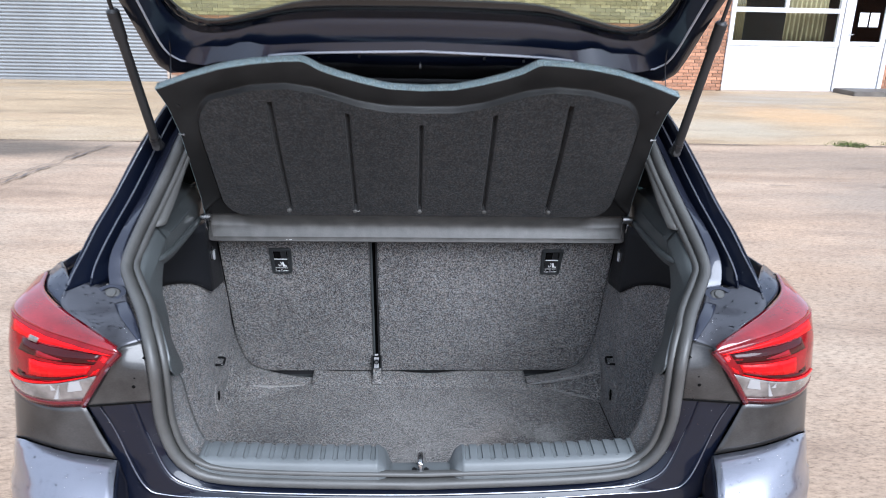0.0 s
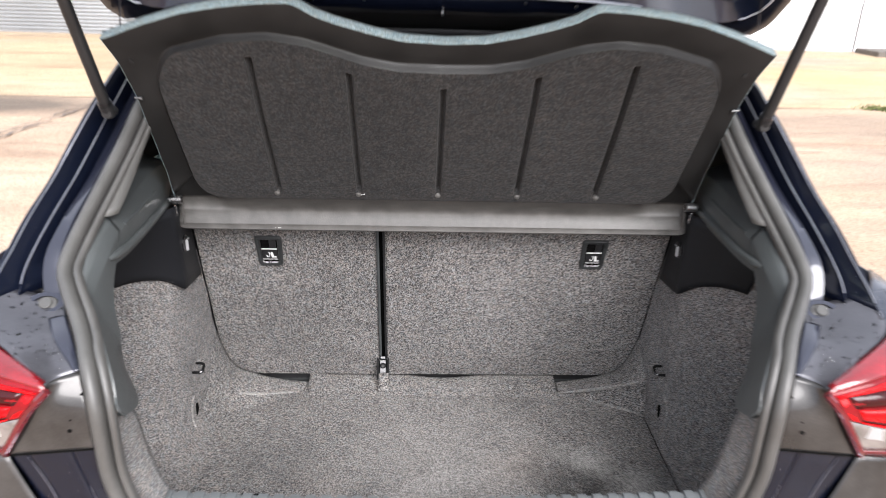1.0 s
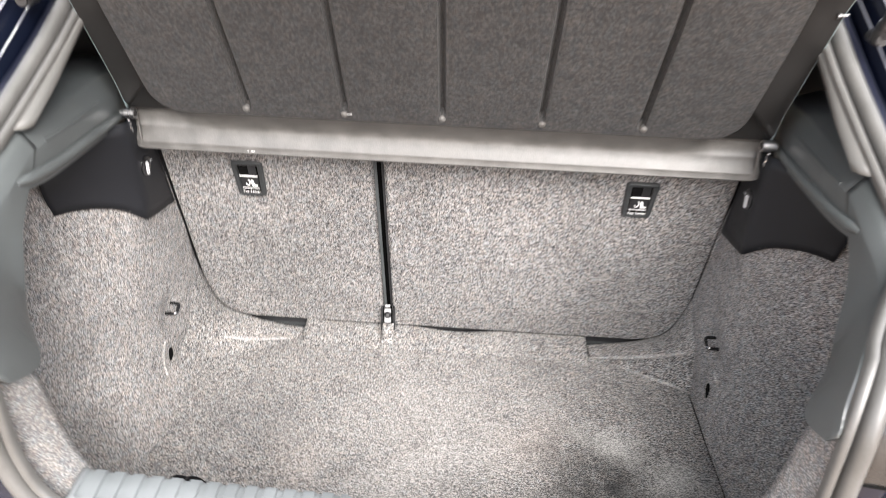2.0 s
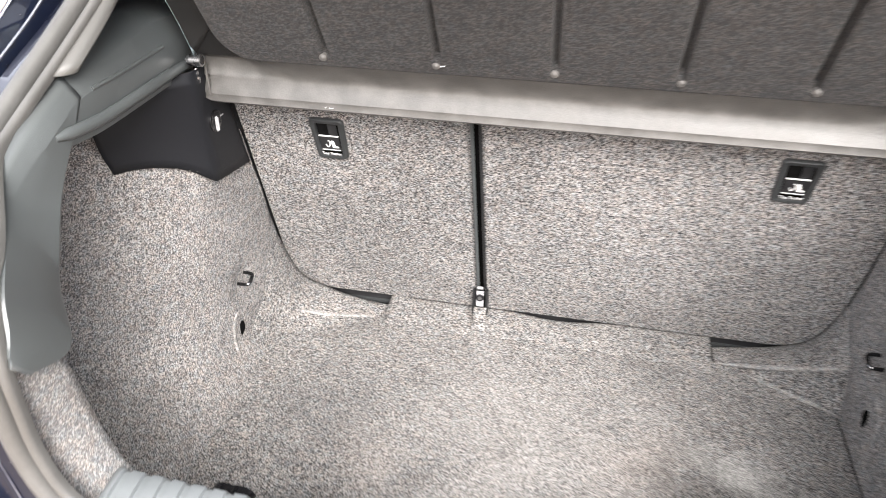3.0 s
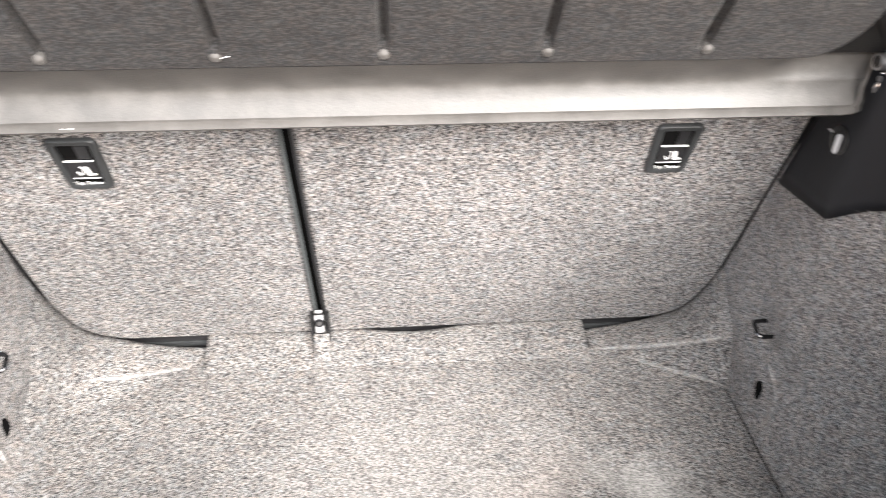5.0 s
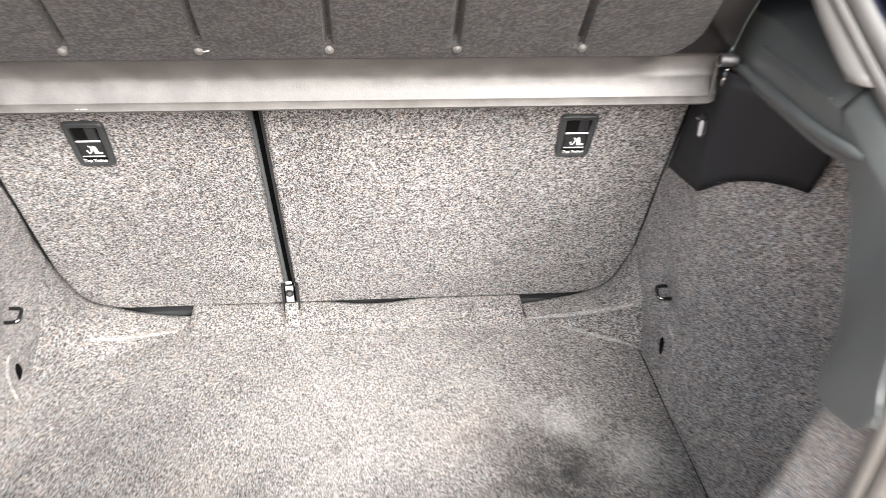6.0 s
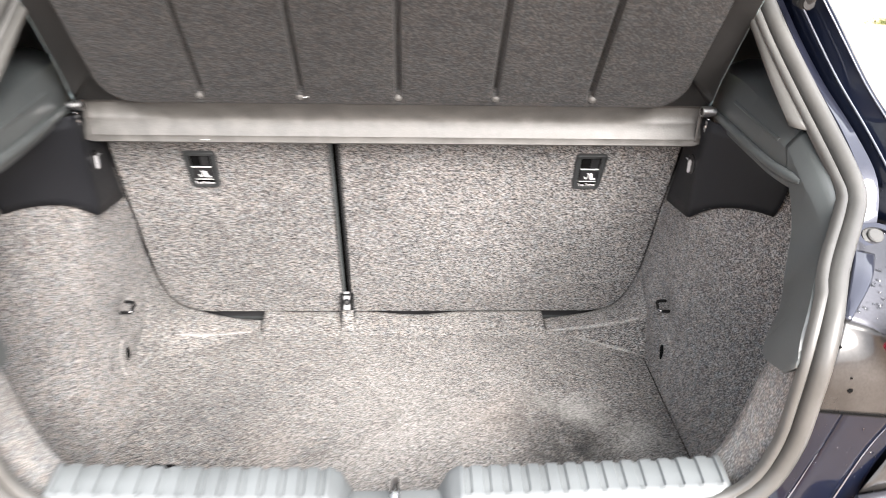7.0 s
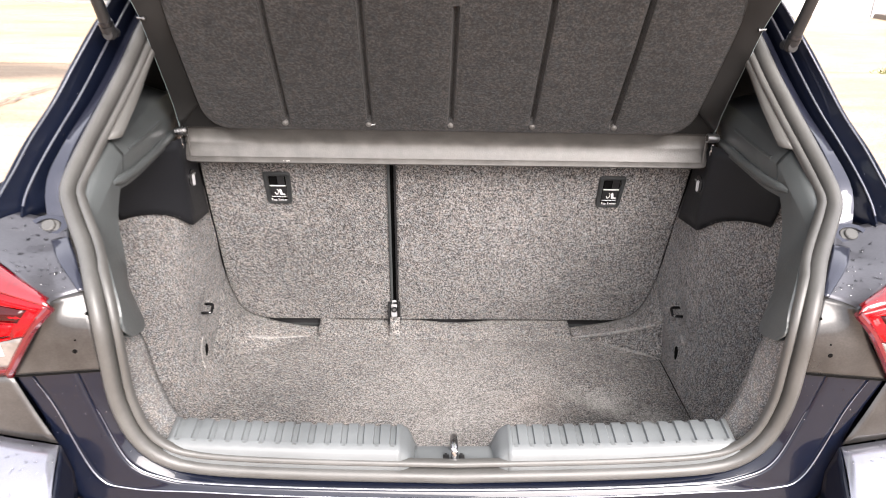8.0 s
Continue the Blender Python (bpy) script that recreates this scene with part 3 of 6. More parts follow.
def rear_panel():
    a = [(0, -0.028, 0.655), (0.25, -0.028, 0.66), (0.41, -0.028, 0.672), (0.475, -0.028, 0.697), (0.511, -0.028, 0.742), (0.533, -0.028, 0.81), (0.537, -0.029, 0.852), (0.539, -0.027, 0.88)]
    b = [(0, -0.042, 0.651), (0.25, -0.042, 0.656), (0.407, -0.042, 0.667), (0.468, -0.042, 0.685), (0.513, -0.040, 0.722), (0.542, -0.033, 0.80), (0.550, -0.032, 0.852), (0.556, -0.030, 0.88)]
    c = [(0, -0.053, 0.648), (0.25, -0.053, 0.653), (0.404, -0.053, 0.662), (0.461, -0.053, 0.672), (0.515, -0.051, 0.703), (0.555, -0.039, 0.795), (0.572, -0.0355, 0.852), (0.580, -0.033, 0.88)]
    d = [(0, -0.062, 0.638), (0.25, -0.062, 0.643), (0.405, -0.062, 0.652), (0.515, -0.062, 0.660), (0.567, -0.058, 0.684), (0.614, -0.044, 0.80), (0.639, -0.0405, 0.852), (0.650, -0.037, 0.88)]
    e = [(0, -0.066, 0.615), (0.25, -0.066, 0.617), (0.41, -0.066, 0.62), (0.53, -0.066, 0.625), (0.60, -0.063, 0.645), (0.629, -0.046, 0.77), (0.660, -0.042, 0.852), (0.672, -0.038, 0.88)]
    a, b, c, d, e = (full(q) for q in (a, b, c, d, e))
    part("rear_panel", loft([a, b, c], 80, 8), PAINT, CAR, "glossy dark blue lip below the boot opening", 0.0012)
    part("rear_panel", loft([c, [tuple(np.array(p) * 0.85 + np.array(q) * 0.15 + (0, -0.002, 0)) for p, q in zip(c, d)], d], 80, 8), PAINT, CAR, "", 0.0012)
    part("rear_panel", loft([d, [tuple(np.array(p) * 0.93 + np.array(q) * 0.07 + (0, 0.003, 0)) for p, q in zip(d, e)], e], 80, 8), PAINT, CAR, "", 0.0012)
    # pale beads paint the sky highlights along two panel edges
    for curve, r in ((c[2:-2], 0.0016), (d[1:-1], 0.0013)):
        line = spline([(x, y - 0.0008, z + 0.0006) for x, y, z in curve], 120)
        part("rolled_edge", tube(line, [r * min(1.0, 0.15 + min(k, 119 - k) / 14) for k in range(120)], 8), PAINT_SKYLIT, CAR, "pale bead for the highlight on the rear panel edge")


rear_panel()


def quarter_inner():
    """Painted metal between the weatherstrip and the tail light, and the ledge over it."""
    a = [(0.537, -0.0325, 0.860), (0.541, -0.029, 0.93), (0.556, -0.003, 0.982), (0.588, 0.052, 1.012), (0.619, 0.105, 1.022), (0.643, 0.155, 1.032)]
    b = [(0.60, -0.0405, 0.860), (0.585, -0.038, 0.93), (0.584, -0.020, 0.979), (0.621, 0.040, 1.006), (0.653, 0.100, 1.0155), (0.672, 0.160, 1.031)]
    c = [(0.667, -0.0455, 0.858), (0.622, -0.044, 0.925), (0.592, -0.042, 0.98), (0.66, 0.0, 1.012), (0.735, 0.06, 1.032), (0.752, 0.150, 1.054)]
    inner = pair("quarter_inner", lambda: loft([a[:3], b[:3], c[:3]], 16, 12), PAINT_GROUND_TONE, CAR, "painted metal beside the tail light, ground reflection in its tone", 0.0015)
    pair("quarter_ledge", lambda: loft([a[2:], b[2:], c[2:]], 20, 12), PAINT_WET_SKY, CAR, "wet painted ledge over the tail light, sky reflection in its tone", 0.0015)
    # the pressed channel up the rear pillar: flange, dark groove, ridge and outer wall
    zs = [1.045, 1.07, 1.101, 1.143, 1.192, 1.246, 1.30, 1.36, 1.41]
    seal = [0.628, 0.642, 0.651, 0.645, 0.6285, 0.614, 0.600, 0.580, 0.56]
    outer = [(0.745, 0.105), (0.742, 0.142), (0.735, 0.19), (0.725, 0.246), (0.708, 0.314), (0.687, 0.365), (0.664, 0.412), (0.638, 0.465), (0.61, 0.52)]
    cross = ((-0.03, 0.006), (0.05, -0.003), (0.29, -0.003), (0.32, 0.004), (0.38, 0.055), (0.44, 0.055), (0.55, 0.020), (0.575, 0.016), (0.60, 0.020), (0.635, 0.042), (0.95, 0.006), (0.985, 0.0), (1.03, 0.002), (1.05, 0.03))
    cols = []
    for u, dy in cross:
        line = []
        for z, x, (ex, ey) in zip(zs, seal, outer):
            low = min(1, max(0, (1.135 - z) / 0.07))
            w = u + 0.45 * low * u * (1 - u) if u > 0 else u
            back = 0.055 * min(1, max(0, (1.12 - z) / 0.075)) * max(0, 1 - max(0, u - 0.35) / 0.4)
            turn = 0.026 * min(1, max(0, (z - 1.10) / 0.12)) * min(1, max(0, (u - 0.05) / 0.24)) * (u < 0.33)
            line.append(Vector((x + (ex - x) * w, aperture_y(z) + (ey - aperture_y(z)) * w + dy + back + turn, z)))
        line = [Vector(q) for q in spline(line, 40)]
        cols.append([line[0] + Vector((0.004, -0.002, -0.03))] + line)
    pair("pillar_flange", lambda: grid(cols[:4]), PAINT_FLANGE, CAR, "glossy blue-grey flange beside the weatherstrip", 0.0015)
    pair("pillar_channel", lambda: grid(cols[3:]), PAINT, CAR, "glossy dark blue pressed pillar channel", 0.0015)

    # pale beads stand in for the highlights on ridge and outer edge
    pair("pillar_ridge", lambda: join(tube([q + Vector((0, -0.002, 0.001)) for q in cols[7][2:]], 0.0017, 8), tube([q + Vector((0, -0.001, 0.0)) for q in cols[11][2:]], 0.0013, 8)), PAINT_SKYLIT, CAR, "pale beads for the highlights on the pillar channel edges")

    def drip_plug():
        n = Vector((0, -0.55, 0.835))
        c = Vector((0.665, 0.1345, 1.0295))
        return join(tube([c - n * 0.012, c + n * 0.0005, c + n * 0.002], [0.011, 0.011, 0.0095], 24), tube([c - n * 0.012, c - n * 0.0035, c - n * 0.0025], [0.019, 0.0165, 0.0135], 24))
    s0 = [(0.733, 0.058, 1.028), (0.79, 0.12, 1.047), (0.822, 0.21, 1.052)]
    s1 = [(0.750, 0.14, 1.053), (0.79, 0.21, 1.06), (0.825, 0.27, 1.053)]
    pair("quarter_shoulder", lambda: loft([s0, s1], 16, 6), PAINT_GATE, CAR, "", 0.003)

    def boss():
        n = Vector((0, -0.55, 0.835))
        c, t = Vector((0.665, 0.1345, 1.0275)), Vector((1, 0, 0))
        b = n.cross(t)
        rows = []
        for k, h in ((1.0, -0.004), (0.93, 0.0012), (0.62, 0.0016), (0.60, -0.002)):
            rows.append([c + n * h + (t * (0.034 * math.cos(g)) + b * (0.024 * math.sin(g))) * k for g in np.linspace(0, 2 * math.pi, 40, endpoint=False)])
        return grid(rows, True)
    pair("plug_boss", boss, PAINT_FLANGE, CAR, "raised painted boss round the plug", 0.0006)
    # thin strip laid on the ledge to carry the sky's reflection
    f0 = [(x, y - 0.0012, z + 0.0012) for x, y, z in a[2:5]]
    f1 = [tuple(np.array(p) * (1 - w) + np.array(q) * w + (0, -0.0016, 0.0014)) for p, q, w in zip(a[2:5], b[2:5], (0.25, 0.7, 0.8))]
    pair("ledge_flange", lambda: loft([f0, [tuple((np.array(p) + np.array(q)) / 2 + (0, -0.0012, 0.0012)) for p, q in zip(f0, f1)], f1], 24, 8), PAINT_FLANGE, CAR, "strip added for the sky's reflection beside the weatherstrip", 0.0012)
    pair("rubber_plug", drip_plug, RUBBER, CAR, "round grey plug")
    metal = [v.co.copy() for v in inner[0].data.vertices]
    for x, z, r in ((0.5495, 0.952, 0.0034), (0.5705, 0.8975, 0.0036), (0.5672, 0.916, 0.0016)):
        near = sorted(metal, key=lambda q: math.hypot(q.x - x, q.z - z))[:4]
        far_y = sum(q.y / (0.001 + math.hypot(q.x - x, q.z - z)) for q in near) / sum(1 / (0.001 + math.hypot(q.x - x, q.z - z)) for q in near)
        pair("drain_hole", lambda: tube([(x, far_y + 0.006, z), (x, far_y - 0.0012, z)], r, 12), VOID, CAR)
    pair("panel_seam", lambda: tube(spline([(0.538, -0.0335, 0.8615), (0.60, -0.0415, 0.861), (0.662, -0.0465, 0.859)], 16), 0.0017, 6), VOID, CAR, "black seam below the quarter metal")


quarter_inner()


def tail_lights():
    lamps = [new("tail_light") for _ in range(2)]
    for o in lamps:
        o.parent = CAR
        tagged(o, "wet red wedge tail light with a clear lower band")
    bot = [(0.668, -0.046, 0.862), (0.735, -0.042, 0.859), (0.803, -0.008, 0.860), (0.857, 0.06, 0.867), (0.880, 0.17, 0.878)]
    low = [(0.660, -0.052, 0.876), (0.735, -0.048, 0.874), (0.806, -0.010, 0.874), (0.858, 0.06, 0.879), (0.880, 0.17, 0.888)]
    split = [(0.621, -0.057, 0.935), (0.72, -0.053, 0.914), (0.803, -0.012, 0.901), (0.857, 0.06, 0.903), (0.877, 0.17, 0.910)]
    bar0 = [(0.610, -0.060, 0.947), (0.71, -0.056, 0.934), (0.799, -0.013, 0.925), (0.853, 0.06, 0.93), (0.872, 0.17, 0.935)]
    mid = [(0.599, -0.061, 0.962), (0.70, -0.057, 0.962), (0.790, -0.014, 0.967), (0.846, 0.06, 0.975), (0.864, 0.17, 0.98)]
    ridge = [(0.581, -0.058, 0.981), (0.66, -0.045, 1.0), (0.750, -0.012, 1.014), (0.834, 0.06, 1.022), (0.853, 0.17, 1.028)]
    top = [(0.588, -0.045, 0.988), (0.66, -0.006, 1.015), (0.735, 0.046, 1.037), (0.79, 0.11, 1.05), (0.822, 0.20, 1.055)]

    def back(c, d):
        return [(x - 0.002, y - d, z) for x, y, z in c]
    pair("red_lens", lambda: loft([split, bar0, mid, ridge], 36, 14), RED_LENS, lamps, "", 0.004)
    pair("upper_lens", lambda: loft([ridge, [tuple((np.array(p) + np.array(q)) / 2 + (0.002, -0.003, 0.004)) for p, q in zip(ridge, top)], top], 36, 8), RED_TOP, lamps, "pinkish wet upper face of the lens", 0.004)
    pair("clear_lens", lambda: loft([low, split], 36, 6), CLEAR_LENS, lamps, "smoky clear lens band", 0.004)
    pair("lens_rim", lambda: loft([bot, low], 36, 3), RED_RIM, lamps, "dark red lower rim", 0.006)
    pair("lens_rim", lambda: tube(spline([bot[0], low[0], split[0], mid[0], ridge[0]], 24), 0.0065, 8), RED_RIM, lamps, "dark red rim")

    def strip(u0, u1, va, vb, d):
        """A light guide on the lens between two shares of its height, each given at its inner and its outer end."""
        cs = [spline(c, 81) for c in (split, bar0, mid, ridge)]
        a, b = [], []
        for u in np.linspace(u0, u1, 20):
            col = spline([c[int(round(u * 80))] for c in cs], 81)
            f = (u - u0) / (u1 - u0)
            a.append(tuple(np.array(col[int(round((va[0] + (va[1] - va[0]) * f) * 80))]) + (0.002, -d, 0)))
            b.append(tuple(np.array(col[int(round((vb[0] + (vb[1] - vb[0]) * f) * 80))]) + (0.002, -d, 0)))
        return loft([a, b], 20, 3)
    for u0, u1, va, vb in ((0.025, 0.62, (0.86, 0.80), (0.90, 0.97)), (0.075, 0.40, (0.17, 0.20), (0.46, 0.50)), (0.06, 0.60, (0.02, 0.03), (0.06, 0.08)), (0.03, 0.05, (0.10, 0.06), (0.80, 0.84))):
        pair("light_bar", lambda: strip(u0, u1, va, vb, 0.0032), RED_BAR, lamps, "bright red light bar", 0.002)
    for u0, u1, va, vb in ((0.06, 0.50, (0.50, 0.58), (0.84, 0.78)), (0.42, 0.50, (0.12, 0.16), (0.80, 0.78)), (0.07, 0.46, (0.09, 0.10), (0.15, 0.17))):
        pair("dark_bar", lambda: strip(u0, u1, va, vb, 0.0018), RED_DARK, lamps, "dark red light guide", 0.0016)
    pair("light_bar", lambda: strip(0.22, 0.38, (0.57, 0.56), (0.60, 0.68), 0.0026), RED_LENS, lamps, "dim red light guide", 0.0016)
    part("marker", flipped(strip(0.40, 0.46, (0.80, 0.80), (0.885, 0.885), 0.005)), CLEAR_LENS, lamps[1], "small bright reflector", 0.001)

    def facet(u0, u1, va, vb):
        lo_c, hi_c = spline(low, 41), spline(split, 41)

        def at(u, v):
            k = int(round(u * 40))
            return tuple(lo_c[k] * (1 - v) + hi_c[k] * v + (0.001, -0.003, 0))
        return plate([at(u0, va), at(u1, va), at(u1 + 0.03, vb), at(u0 + 0.05, vb)], (0, 0.002, 0))
    for u0, u1, va, vb in ((0.05, 0.125, 0.45, 0.93), (0.15, 0.165, 0.12, 0.9), (0.19, 0.225, 0.60, 0.9)):
        pair("lens_facet", lambda: facet(u0, u1, va, vb), ZINC, lamps, "bright reflector facet")


tail_lights()


def bumper_and_sides():
    q0 = [(0.668, -0.044, 0.862), (0.735, -0.040, 0.858), (0.802, -0.006, 0.859), (0.855, 0.06, 0.866), (0.880, 0.2, 0.878)]
    q1 = [(0.640, -0.053, 0.80), (0.728, -0.047, 0.805), (0.805, -0.013, 0.805), (0.857, 0.05, 0.80), (0.885, 0.2, 0.80)]
    q2 = [(0.612, -0.062, 0.748), (0.712, -0.056, 0.765), (0.803, -0.026, 0.775), (0.853, 0.034, 0.755), (0.888, 0.2, 0.755)]
    pair("quarter_panel", lambda: loft([q0, q1, q2], 30, 8), PAINT_GROUND_TONE, CAR, "dark quarter panel below the tail light, ground reflection in its tone", 0.0012)
    b0 = [(x - 0.002 * (k == 0), y - 0.003, z - 0.0025) for k, (x, y, z) in enumerate(q2)]
    b1 = [(0.594, -0.148, 0.694), (0.70, -0.140, 0.702), (0.790, -0.085, 0.708), (0.858, 0.02, 0.70), (0.892, 0.2, 0.70)]
    b15 = [(0.594, -0.166, 0.66), (0.70, -0.158, 0.664), (0.80, -0.098, 0.668), (0.868, 0.02, 0.665), (0.897, 0.2, 0.66)]
    b2 = [(0.605, -0.165, 0.52), (0.715, -0.155, 0.52), (0.815, -0.085, 0.52), (0.875, 0.04, 0.52), (0.90, 0.25, 0.52)]
    b3 = [(0.60, -0.09, 0.26), (0.72, -0.08, 0.26), (0.81, -0.03, 0.27), (0.86, 0.06, 0.27), (0.87, 0.25, 0.27)]
    # bumper takes the pale paint: its sky reflection is put into the colour
    pair("bumper", lambda: loft([b0, [tuple((np.array(p) + np.array(q)) / 2 + (0, -0.003, 0.004)) for p, q in zip(b0, b1)], b1, b15, b2, b3], 30, 30), PAINT_SKYLIT, CAR, "dark blue bumper corner with rain drops, drawn pale with sky reflection", 0.003)
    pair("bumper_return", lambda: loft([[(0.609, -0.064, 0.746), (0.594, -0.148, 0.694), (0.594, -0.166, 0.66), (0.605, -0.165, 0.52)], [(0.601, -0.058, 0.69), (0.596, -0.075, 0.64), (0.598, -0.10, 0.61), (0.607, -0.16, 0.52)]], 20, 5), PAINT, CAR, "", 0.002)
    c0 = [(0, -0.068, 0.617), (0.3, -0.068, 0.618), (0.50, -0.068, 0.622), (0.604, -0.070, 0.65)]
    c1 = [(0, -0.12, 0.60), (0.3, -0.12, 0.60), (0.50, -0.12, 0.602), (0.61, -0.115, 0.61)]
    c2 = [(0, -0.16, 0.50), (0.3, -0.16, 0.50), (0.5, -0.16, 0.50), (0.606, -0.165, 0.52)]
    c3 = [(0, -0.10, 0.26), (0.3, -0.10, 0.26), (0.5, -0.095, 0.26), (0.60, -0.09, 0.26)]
    part("bumper", loft([full(q) for q in (c0, c1, c2, c3)], 48, 16), PAINT_SKYLIT, CAR, "dark blue bumper below the boot, drawn pale with sky reflection", 0.003)
    ys = [0.2, 0.6, 1.0, 2.0, 3.0, 3.55, 3.92]
    s1 = list(zip([0.862, 0.87, 0.87, 0.87, 0.86, 0.82, 0.5], ys, [0.27] * 7))
    s2 = list(zip([0.90, 0.90, 0.895, 0.89, 0.89, 0.85, 0.56], ys, [0.55] * 7))
    s3 = list(zip([0.885, 0.888, 0.888, 0.885, 0.87, 0.82, 0.5], ys, [0.80, 0.82, 0.84, 0.84, 0.8, 0.74, 0.66]))
    s4 = list(zip([0.835, 0.85, 0.85, 0.845, 0.79, 0.72, 0.4], ys, [1.045, 1.02, 0.99, 0.96, 0.90, 0.83, 0.72]))
    pair("body_side", lambda: loft([s1, s2, s3, s4], 60, 18), PAINT_GATE, CAR, "glossy dark blue body side", 0.003)
    d0 = [(0.752, 0.12, 1.046), (0.742, 0.192, 1.101), (0.732, 0.250, 1.143), (0.714, 0.320, 1.192), (0.672, 0.42, 1.30), (0.617, 0.53, 1.41)]
    d1 = [(x + 0.018, y + 0.12, z - 0.002) for x, y, z in d0]
    d2 = [(x + 0.045, y + 0.28, z - 0.02) for x, y, z in d0]
    pair("pillar", lambda: loft([d0, d1, d2], 30, 10), PAINT_GATE, CAR, "glossy dark blue rear pillar", 0.003)
    w0 = [(0.80, 0.56, 1.055), (0.85, 1.0, 0.99), (0.845, 2.0, 0.96), (0.79, 2.95, 0.90)]
    w1 = [(0.63, 0.80, 1.36), (0.61, 1.0, 1.42), (0.60, 1.8, 1.43), (0.72, 2.75, 0.99)]
    pair("side_window", lambda: loft([w0, w1], 30, 8), DARK_WINDOW, CAR, "dark tinted side glass", 0.004)
    # added panel blocks the light and view from the side windows
    i0 = [(0.70, 0.50, 1.15), (0.70, 0.75, 1.12), (0.70, 1.15, 1.05)]
    i1 = [(0.645, 0.53, 1.30), (0.655, 0.80, 1.28), (0.66, 1.15, 1.25)]
    i2 = [(0.585, 0.60, 1.43), (0.585, 0.85, 1.44), (0.585, 1.15, 1.44)]
    pair("rear_quarter_trim", lambda: loft([i0, i1, i2], 12, 8), CABIN, CAR, "black panel added to keep the view into the cabin dark", 0.004)
    r = [[(x, y, z - 0.25 * abs(x) ** 3) for x in np.linspace(-0.6, 0.6, 25)] for y, z in ((0.505, 1.452), (0.7, 1.475), (1.1, 1.49), (1.5, 1.485), (1.82, 1.45))]
    part("roof", loft(r, 25, 16), PAINT_GATE, CAR, "glossy dark blue roof", 0.004)
    r = [[(x, y, z - 0.25 * abs(x) ** 3) for x in np.linspace(-0.58, 0.58, 25)] for y, z in ((0.56, 1.415), (1.1, 1.45), (1.82, 1.41))]
    part("headliner", loft(r, 25, 8), CABIN, CAR, "", 0.004)
    r = [[(x * w, y + 0.1 * (1 - abs(x / 0.6)), z) for x in np.linspace(-0.6, 0.6, 25)] for y, z, w in ((1.8, 1.445, 1), (2.3, 1.22, 1.12), (2.8, 0.965, 1.28))]
    part("windscreen", loft(r, 25, 8), DARK_WINDOW, CAR, "", 0.004)
    r = [[(x * w, y - 0.25 * (x / 0.6) ** 2 * (y > 3), z - 0.06 * (x / 0.6) ** 2) for x in np.linspace(-0.6, 0.6, 25)] for y, z, w in ((2.85, 0.95, 1.28), (3.4, 0.88, 1.2), (3.85, 0.76, 1.05), (3.98, 0.6, 1.05), (4.0, 0.3, 1.1))]
    part("bonnet", loft(r, 25, 18), PAINT_GATE, CAR, "glossy dark blue bonnet and nose", 0.004)
    part("cabin_floor", box((0, 1.9, 0.3), (1.6, 2.2, 0.05), 0.01), CABIN, CAR)
    part("underfloor", box((0, 0.45, 0.30), (1.5, 1.0, 0.04), 0.01), CABIN, CAR)
    part("dashboard", box((0, 2.45, 0.8), (1.4, 0.4, 0.3), 0.06), CABIN, CAR)


bumper_and_sides()


def wheel(x, y):
    w = new("wheel")
    w.parent = CAR
    w.location = (x, y, 0.31)
    s = 1 if x > 0 else -1
    prof = [(-0.10, 0.20), (-0.10, 0.28), (-0.085, 0.305), (0.085, 0.305), (0.10, 0.28), (0.10, 0.20)]
    part("tyre", grid([[(a, r * math.cos(k), r * math.sin(k)) for k in np.linspace(0, 2 * math.pi, 49)] for a, r in prof]), BLACK_RUBBER, w)
    bm = grid([[(a * s, r * math.cos(k), r * math.sin(k)) for k in np.linspace(0, 2 * math.pi, 49)] for a, r in ((-0.08, 0.2), (0.09, 0.2), (0.075, 0.185), (-0.02, 0.18))])
    for k in range(5):
        bm = join(bm, box((0.07 * s, 0, 0.1), (0.03, 0.05, 0.2), 0.008, Matrix.Rotation(k * 2 * math.pi / 5, 4, "X") @ Matrix.Translation((0, 0, 0))))
    bm = join(bm, tube([(0.05 * s, 0, 0), (0.092 * s, 0, 0)], 0.045, 20))
    part("rim", bm, ALLOY, w)


for wx in (0.80, -0.80):
    for wy in (0.62, 3.18):
        wheel(wx, wy)


# ---- tailgate, raised ----
def on_gate(x, s, h=0.0):
    """A place on the raised tailgate: x across, s from the hinge line, h below its plane."""
    return (x, 0.5 - 0.8 * s - 0.6 * h, 1.44 + 0.6 * s - 0.8 * h)


def ring(half, h, n=60):
    c = spline([on_gate(x, s, h) for x, s in half], n)
    return c + [np.array((-p[0], p[1], p[2])) for p in c[-2:0:-1]]


